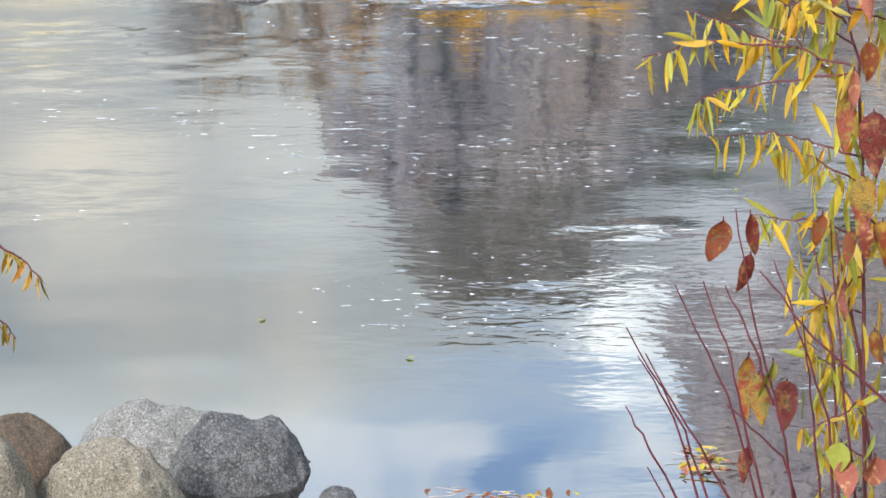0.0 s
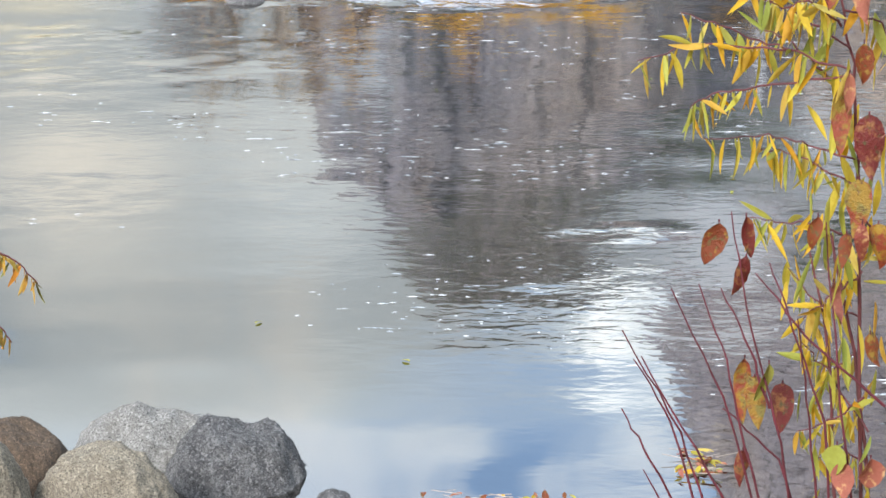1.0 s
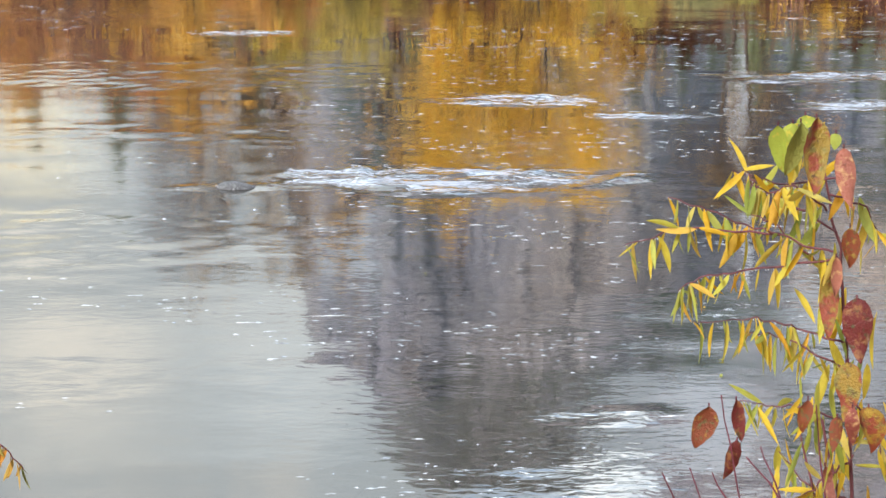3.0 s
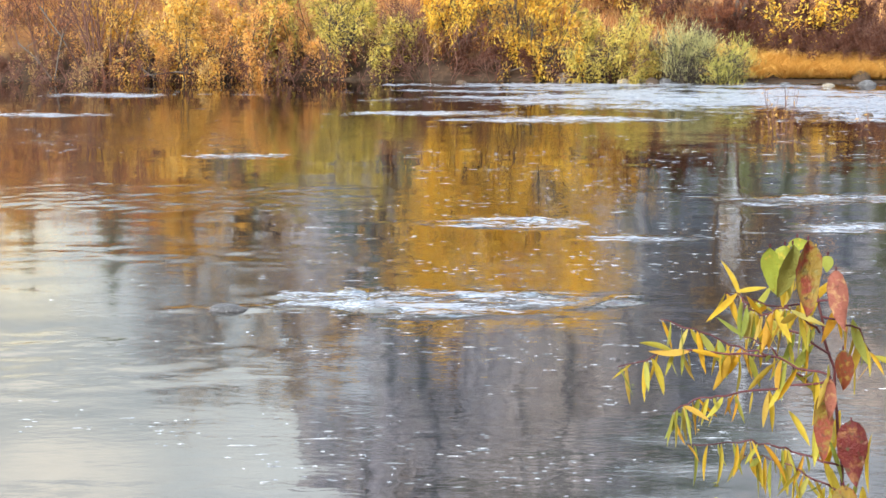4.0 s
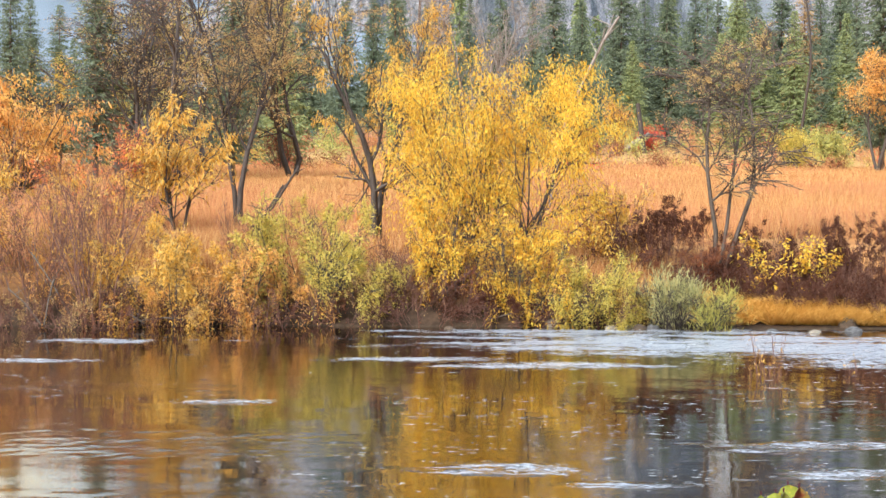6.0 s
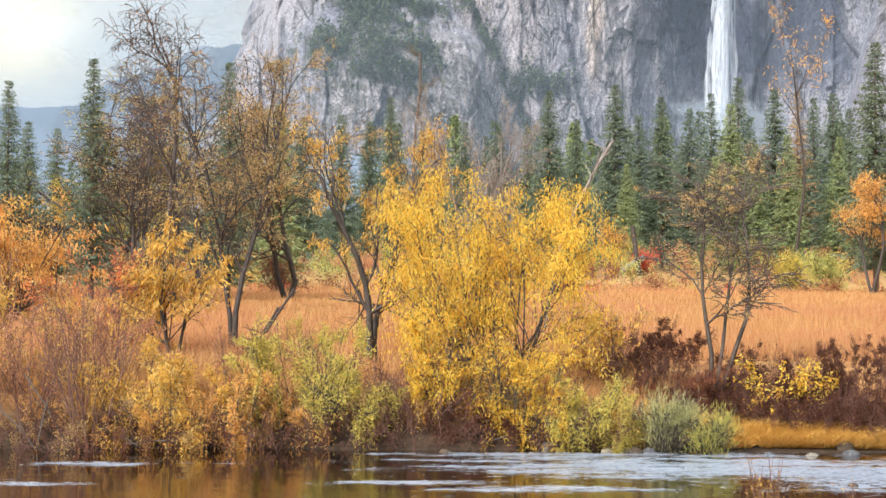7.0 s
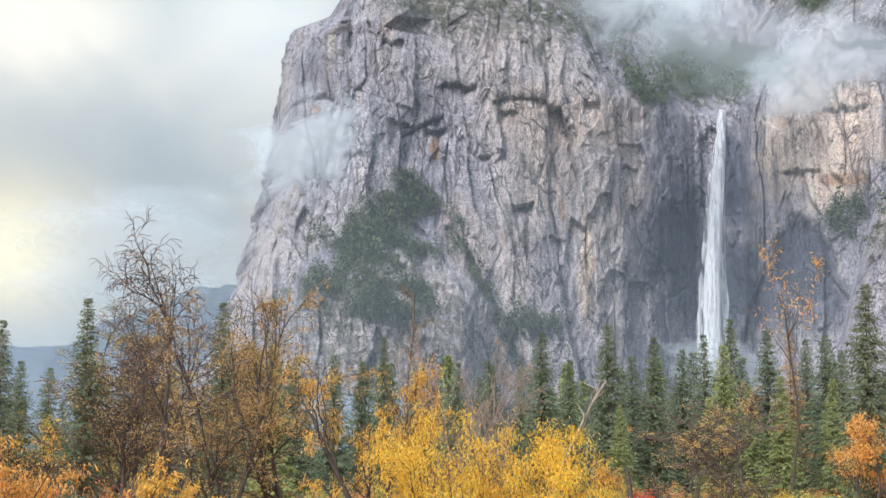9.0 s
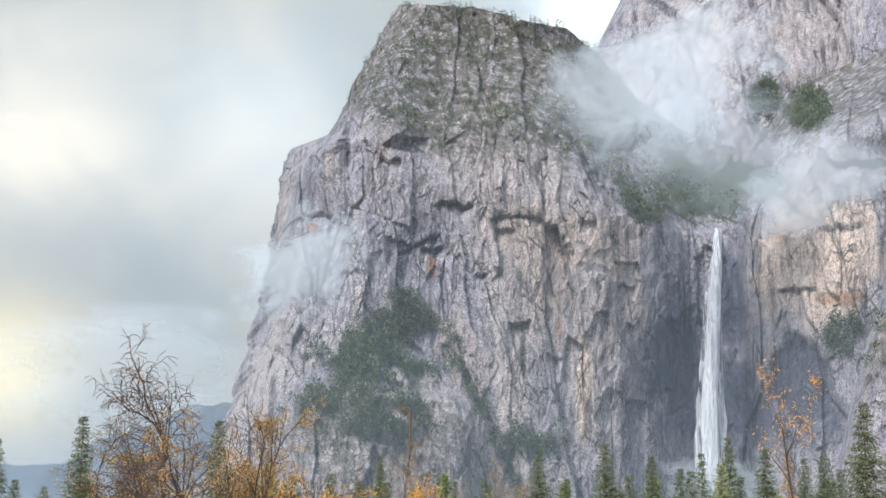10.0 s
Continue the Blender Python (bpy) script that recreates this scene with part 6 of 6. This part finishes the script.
def near_willow():
    rng = np.random.default_rng(801)
    base = on_ray(14.2, -29.5, NEAR)
    ob = thing("willow_shrub", base, "yellow-leaved willow shrub with thin wine-red twigs on the near bank", "shrub")
    for pts in WILLOW_STEMS:
        part(tubes("stem", shift(strand(pts, NEAR, 0.0036, 0.0015, rng, 0.0), base), STEM_WINE, 6), ob)
    meshes = [leaf_mesh(810 + i, r, NEAR_YELLOW, 0.3) for i, r in enumerate((0.13, 0.15, 0.18, 0.14, 0.20, 0.12))]
    for j, pts in enumerate(WILLOW_TWIGS):
        segs = strand(pts, NEAR * (1 + 0.03 * rng.uniform(-1, 1)), 0.0019, 0.002, rng, 0.01)
        part(tubes("twig", shift(segs, base), STEM_WINE, 5), ob)
        beads = []
        for p, q, r0, r1 in segs[2:]:
            for _ in range(1 + int(rng.integers(2))):
                f = rng.random()
                c = p * (1 - f) + q * f - np.array(base) - np.array([0, 0, r0 + 0.001])
                beads.append((c, c - np.array([0, 0, 0.0006]), 0.0009, 0.0007))
        part(tagged(tubes("dew", beads, DEW, 6), kind="stuff"), ob, "clear drops of water along the twig")
        for p, q, r0, r1 in segs[1:]:
            for _ in range(2):
                if rng.random() < 0.72:
                    f = rng.random()
                    hang_leaf(meshes[rng.integers(6)], ob, base, p * (1 - f) + q * f, rng.uniform(0.036, 0.066), rng, 0.3 if rng.random() < 0.72 else 1.3)
        hang_leaf(meshes[0], ob, base, segs[-1][1], 0.05, rng, 0.9)
    for pts in WILLOW_STEMS:
        segs = strand(pts, NEAR, 0.004, 0.0, rng, 0.0)
        for p, q, r0, r1 in segs:
            for _ in range(3):
                if p[2] > 1.5 and rng.random() < 0.85:
                    at = p + rng.normal(0, 0.034, 3)
                    hang_leaf(meshes[rng.integers(6)], ob, base, at, rng.uniform(0.05, 0.085), rng, 0.32)
    return ob


DOGWOOD_STEMS = [[(5.44, -22.0), (7.57, -25.1), (9.3, -29.0)], [(5.87, -22.9), (7.24, -24.8), (8.9, -29.0)], [(6.13, -22.8), (8.12, -25.6), (10.6, -29.0)], [(5.51, -24.5), (6.54, -26.0), (8.6, -29.0)],
                 [(6.36, -26.4), (8.3, -29.0)], [(7.05, -20.6), (9.0, -23.95), (11.0, -29.0)], [(7.97, -20.4), (9.04, -22.8), (9.82, -25.45), (11.3, -29.0)],
                 [(8.72, -20.5), (9.84, -22.4), (10.6, -24.2)], [(8.92, -18.05), (9.8, -21.75), (11.07, -25.2), (11.9, -29.0)], [(10.29, -19.6), (11.12, -21.4), (12.49, -24.5), (13.2, -29.0)],
                 [(9.02, -24.3), (11.0, -25.75), (12.6, -29.0)], [(9.84, -19.95), (11.76, -21.9), (14.46, -23.8)], [(12.04, -18.2), (12.76, -22.6), (14.1, -29.0)], [(11.34, -21.3), (11.96, -24.4), (12.8, -29.0)]]
# bearing, elevation, width, length, kind
DOGWOOD_LEAVES = [(8.53, -18.50, 0.037, 0.066, 0), (9.41, -18.24, 0.022, 0.066, 1), (9.50, -19.53, 0.021, 0.070, 1), (11.76, -18.11, 0.021, 0.051, 0), (9.65, -22.74, 0.028, 0.095, 2), (10.02, -23.32, 0.035, 0.076, 2), (10.48, -22.87, 0.021, 0.064, 5), (10.99, -23.46, 0.038, 0.073, 1), (9.79, -25.66, 0.025, 0.058, 1)]
DOGWOOD_MORE = [(12.21, -13.93, 0.030, 0.093, 2), (13.14, -14.84, 0.045, 0.091, 1), (12.99, -16.86, 0.041, 0.081, 2), (12.73, -18.60, 0.020, 0.051, 0), (13.21, -18.26, 0.021, 0.061, 3), (13.72, -18.22, 0.041, 0.076, 2), (12.42, -20.14, 0.022, 0.058, 3), (12.97, -25.21, 0.040, 0.055, 6), (13.24, -25.71, 0.036, 0.055, 3), (14.14, -25.52, 0.040, 0.051, 3), (13.76, -21.66, 0.026, 0.055, 0)]
DOGWOOD_TOP = [(10.38, -9.50, 0.030, 0.068, 4), (10.84, -9.42, 0.033, 0.071, 4), (11.57, -9.22, 0.046, 0.101, 2), (11.09, -9.38, 0.028, 0.079, 5), (12.47, -10.14, 0.030, 0.083, 3), (12.20, -9.69, 0.018, 0.023, 6), (12.80, -12.63, 0.028, 0.058, 0), (12.42, -13.58, 0.018, 0.058, 3), (11.22, -9.16, 0.028, 0.018, 4)]


def near_dogwood():
    rng = np.random.default_rng(901)
    base = on_ray(11.3, -29.0, NEAR - 0.12)
    ob = thing("dogwood_shrub", base, "dogwood shrub with bare crimson stems and a few mottled red leaves", "shrub")
    for pts in DOGWOOD_STEMS:
        part(tubes("stem", shift(strand(pts[::-1], NEAR - 0.12, 0.0026, 0.0012, rng, 0.015), base), STEM_RED, 6), ob)
    mats = [NEAR_RUST, NEAR_RED, NEAR_MIX, NEAR_PINK, NEAR_GREEN, NEAR_OLIVE, NEAR_YELLOW]
    for i, (az, el, wide, long, kind) in enumerate(DOGWOOD_LEAVES + DOGWOOD_MORE + DOGWOOD_TOP):
        me = leaf_mesh(910 + i, wide / long * 0.92, mats[kind], 0.4, 2.0)
        at = on_ray(az, el + 0.1, NEAR - 0.15 + 0.1 * rng.random())
        hang_leaf(me, ob, base, at, long * 1.05, rng, 0.14, rng.uniform(-0.45, 0.45) + (math.pi if rng.random() < 0.5 else 0))
        part(tubes("petiole", shift([(np.array(at) + np.array([0, 0, 0.005]), np.array(at), 0.0014, 0.001)], base), STEM_RED, 4), ob)
    return ob


def near_sprig(points, seed, n, dist):
    rng = np.random.default_rng(seed)
    base = on_ray(*points[0], dist)
    ob = thing("willow_sprig", base, "drooping willow sprig with orange and olive leaves", "shrub")
    lead = [(points[0][0] - 6, points[0][1] - 9)] + list(points)
    segs = strand(lead, dist, 0.0022, 0.001, rng, 0.0)
    part(tubes("twig", shift(segs, base), STEM_WINE, 5), ob)
    meshes = [leaf_mesh(820 + i, r, NEAR_OLIVE, 0.3) for i, r in enumerate((0.18, 0.22, 0.2))]
    for p, q, r0, r1 in segs[6:]:
        for _ in range(n):
            if rng.random() < 0.7:
                hang_leaf(meshes[rng.integers(3)], ob, base, p, rng.uniform(0.024, 0.046), rng, 0.5)
    return ob


near_willow()
near_dogwood()
near_sprig([(-16.08, -18.66), (-15.48, -19.07), (-14.96, -19.41), (-14.47, -20.07)], 831, 2, 2.7)
near_sprig([(-16.47, -20.88), (-15.87, -21.25), (-15.49, -21.82)], 832, 1, 2.7)


# ---------------------------------------------------------------- what floats on the river
def flecks():
    """Streaks and dots of white bubbles and painted glints: dense on the riffles, strewn between them."""
    m, n = material("foam_and_glints")
    co = n.add("ShaderNodeNewGeometry").outputs["Random Per Island"]
    col = n.ramp(co, (0.0, (0.24, 0.28, 0.33)), (0.5, (0.42, 0.46, 0.50)), (1.0, (0.72, 0.75, 0.78)))
    froth_and_glint = n.add("ShaderNodeBsdfPrincipled", None, Base_Color=col, Roughness=0.3)
    surface(m, n, n.add("ShaderNodeMixShader", None, Fac=n.ramp(n.noise(26, 3, 0.6), (0.35, 0.3), (0.6, 0.95)), i1=n.add("ShaderNodeBsdfTransparent"), i2=froth_and_glint))
    rng = np.random.default_rng(951)
    xs, ys, ls, ws = [], [], [], []
    for cx, cy, a, b, amp, force in RIFFLES:
        if force < 1:
            continue
        num = int((150 if cy < 25 else 750) * math.sqrt(a * b)) if cy > 10 else 25
        x = cx + a * 1.5 * rng.uniform(-1, 1, num)
        y = cy + b * 1.5 * rng.uniform(-1, 1, num)
        k, _ = riffle(x, y)
        ok = rng.random(num) < k ** 1.5
        far = cy / 14.0
        xs.append(x[ok]); ys.append(y[ok])
        ls.append(rng.lognormal(-3.5 if cy > 10 else -3.9, 0.75, ok.sum()) * far ** 0.6); ws.append(rng.uniform(0.003, 0.011, ok.sum()) * far)
    num = 6500
    d = 6.6 * (38 / 6.6) ** rng.random(num)
    az = np.radians(rng.uniform(-15, 15, num))
    x, y = d * np.sin(az), d * np.cos(az)
    ok = fbm(x * 0.5, y * 0.9, 0 * x, 3, 77) + 0.25 * np.tanh(x * 0.8 + 0.6) + 0.15 * np.tanh((y - 9) * 0.5) > rng.uniform(0.0, 0.75, num)
    xs.append(x[ok]); ys.append(y[ok])
    ls.append(rng.lognormal(-3.9, 0.6, ok.sum()) * (d[ok] / 9) ** 0.7); ws.append(rng.uniform(0.0015, 0.004, ok.sum()) * (d[ok] / 8))
    x, y, ln, wd = (np.concatenate(v) for v in (xs, ys, ls, ws))
    k, amp = riffle(x, y)
    z = 0.004 + amp * 0.9
    c = np.stack([x, y, z], -1)
    ang = np.arange(6) * np.pi / 3
    ring = np.stack([np.cos(ang)[None] * ln[:, None], np.sin(ang)[None] * wd[:, None] + 0.15 * np.cos(ang)[None] * ln[:, None] * rng.normal(0, 0.5, len(x))[:, None], 0 * ang[None] - 0.003 - 0 * ln[:, None]], -1)
    ring[..., :2] *= rng.uniform(0.6, 1.2, (len(x), 6, 1))
    verts = np.concatenate([c[:, None], c[:, None] + ring], 1).reshape(-1, 3)
    i = (np.arange(len(x)) * 7)[:, None, None]
    t = np.stack([np.zeros(6, int), 1 + np.arange(6), 1 + (np.arange(6) + 1) % 6], -1)[None]
    ob = arrays("foam", verts, (i + t).reshape(-1, 3), m, True)
    tagged(ob, "white flecks and streaks of foam and painted glints on the river", "foam", kind="stuff")


flecks()
rng = np.random.default_rng(961)
float_mesh = [leaf_mesh(962 + i, 0.4, NEAR_YELLOW, 0.1) for i in range(3)]
for i in range(16):
    d = 7.0 * (30 / 7.0) ** rng.random()
    v = polar(rng.uniform(-10, 11), d)
    ob = new("floating_leaf", float_mesh[i % 3])
    ob.matrix_basis = pose(v.x, v.y, 0.006, 90, 0, rng.uniform(0, 360)) @ Matrix.Scale(rng.uniform(0.02, 0.045), 4)
    tagged(ob, "yellow leaf floating on the river", "leaf", "floating leaves")


def raft(az, dist, wide, deep, seed, n, label):
    """Leaves and needles caught at the edge of the water, on a low wet stone."""
    rng = np.random.default_rng(seed)
    v = polar(az, dist)
    ob = thing("leaf_raft", (v.x, v.y, 0.0), label, "leaf litter")
    st = boulder("stone", (0, 0, -0.03), (wide * 0.8, deep * 0.8, 0.045), seed + 1, ROCK_TAN, "", detail=3)
    del st["category"]
    part(st, ob, "low wet stone")
    meshes = [leaf_mesh(seed + 5 + i, 0.35, [NEAR_RUST, NEAR_PINK, NEAR_YELLOW][i], 0.2, 2.0) for i in range(3)]
    for i in range(n):
        x, y = rng.normal(0, wide * 0.4), rng.normal(0, deep * 0.4)
        lf = new("leaf", meshes[rng.integers(3)])
        lf.parent = ob
        lf.matrix_basis = pose(x, y, 0.018 + 0.01 * rng.random(), 90 + rng.normal(0, 14), rng.normal(0, 14), rng.uniform(0, 360)) @ Matrix.Scale(rng.uniform(0.03, 0.075), 4)
    segs = []
    for i in range(16):
        p = np.array([rng.normal(0, wide * 0.5), rng.normal(0, deep * 0.5), 0.02])
        q = p + np.array([rng.uniform(-0.12, 0.12), rng.uniform(-0.03, 0.03), 0.008])
        segs.append((p, q, 0.002, 0.0015))
    for s in segs:
        part(tubes("straw", [s], BARK_GREY, 4), ob)


raft(8.3, 6.08, 0.11, 0.13, 971, 26, "orange leaves and dry stalks caught on a wet stone")
raft(2.0, 5.72, 0.34, 0.07, 972, 30, "pale stone edged with fallen leaves and a stick")


# ---------------------------------------------------------------- small things of the far bank
def fallen(name, pts, thick, mat, label):
    ob = thing(name, pts[0], label, "branch")
    base = np.array(pts[0])
    rng = np.random.default_rng(int(abs(pts[0][0]) * 1000))
    P = [np.array(p) for p in pts]
    for a, b in zip(P[:-1], P[1:]):
        part(tubes("limb", [(a - base, b - base, thick, thick * 0.7)], mat, 6), ob)
        for _ in range(3):
            f = rng.random()
            s = a * (1 - f) + b * f - base
            e = s + rng.normal(0, 0.3, 3) + np.array([0, 0, 0.25])
            part(tubes("twig", [(s, e, thick * 0.4, thick * 0.15)], mat, 5), ob)


for az0, z0, az1, z1, d in ((-12.9, 1.7, -11.6, 0.15, 41.0), (-13.6, 0.9, -12.6, 0.1, 40.8), (-10.6, 0.5, -9.4, 0.1, 40.9), (-9.9, 0.12, -7.6, 0.16, 40.8), (1.6, 0.15, 3.4, 0.35, 40.9), (-12.2, 1.1, -12.5, 0.1, 40.9)):
    a, b = polar(az0, d, z0), polar(az1, d - 0.2, z1)
    mid = (a + b) / 2 + Vector((0, 0, 0.08))
    fallen("fallen_branch", [tuple(a), tuple(mid), tuple(b)], 0.022, BARK_BROWN, "dark fallen branch lying along the waterline")
# dead limbs leaning from the cottonwood
for az1, el1 in ((-4.5, 0.9), (-5.0, 0.3)):
    a = Vector(spot(-6.2, 50.0))
    b = polar(az1, 50.0, EYE + 50 * math.tan(radians(el1)))
    fallen("dead_limb", [tuple(a), tuple((a + b) / 2 + Vector((0, 0, -0.25))), tuple(b)], 0.05, BARK, "dark dead limb leaning beside the cottonwood")
# bleached tree leaning over the meadow
a = Vector(spot(3.5, 60.0))
pts = [tuple(a)] + [tuple(polar(az, 60.0, EYE + 60 * math.tan(radians(el)))) for az, el in ((4.1, 2.5), (4.8, 4.0), (5.3, 5.0), (5.75, 5.7))]
fallen("dead_tree", pts, 0.06, BARK_GREY, "bleached dead tree leaning over the meadow")
# log and snag at the forest edge
a = Vector(spot(6.0, 226.0)); a.z += 0.5
b = Vector(spot(6.7, 226.0)); b.z += 2.2
fallen("log", [tuple(a), tuple(b)], 0.45, BARK_GREY, "grey fallen log propped on a stump")
a = Vector(spot(6.6, 225.0)); b = a + Vector((-0.8, 0, 6.0))
fallen("snag", [tuple(a), tuple(b)], 0.4, BARK, "broken dead trunk at the forest edge")


def reeds(az, dist, n, tall, seed, label, mat=STRAW_GOLD):
    rng = np.random.default_rng(seed)
    v = polar(az, dist)
    ob = thing("reed_tuft", (v.x, v.y, -0.05), label, "grass")
    segs = []
    for _ in range(n):
        p = np.array([rng.normal(0, 0.12), rng.normal(0, 0.08), -0.3])
        q = p + np.array([rng.normal(0, 0.14), rng.normal(0, 0.1), 0.3 + tall * rng.uniform(0.5, 1.0)])
        segs.append((p, q, 0.006, 0.003))
    for s in segs:
        part(tubes("stalk", [s], TWIG_RED, 4), ob)
    at = np.array([s[0] + (s[1] - s[0]) * rng.uniform(0.4, 1) for s in segs for _ in range(4)])
    for a in at[::2]:
        part(leaves("blade", a[None], rng.normal(0, 1, (1, 3)) + np.array([0, 0, 0.8]), np.full(1, 0.07), 0.25, mat, rng), ob)


reeds(10.5, 29.7, 22, 0.8, 991, "tuft of dry reddish stalks standing in the river")
reeds(13.3, 31.0, 9, 0.35, 992, "few dry stalks beside a rock in the river")
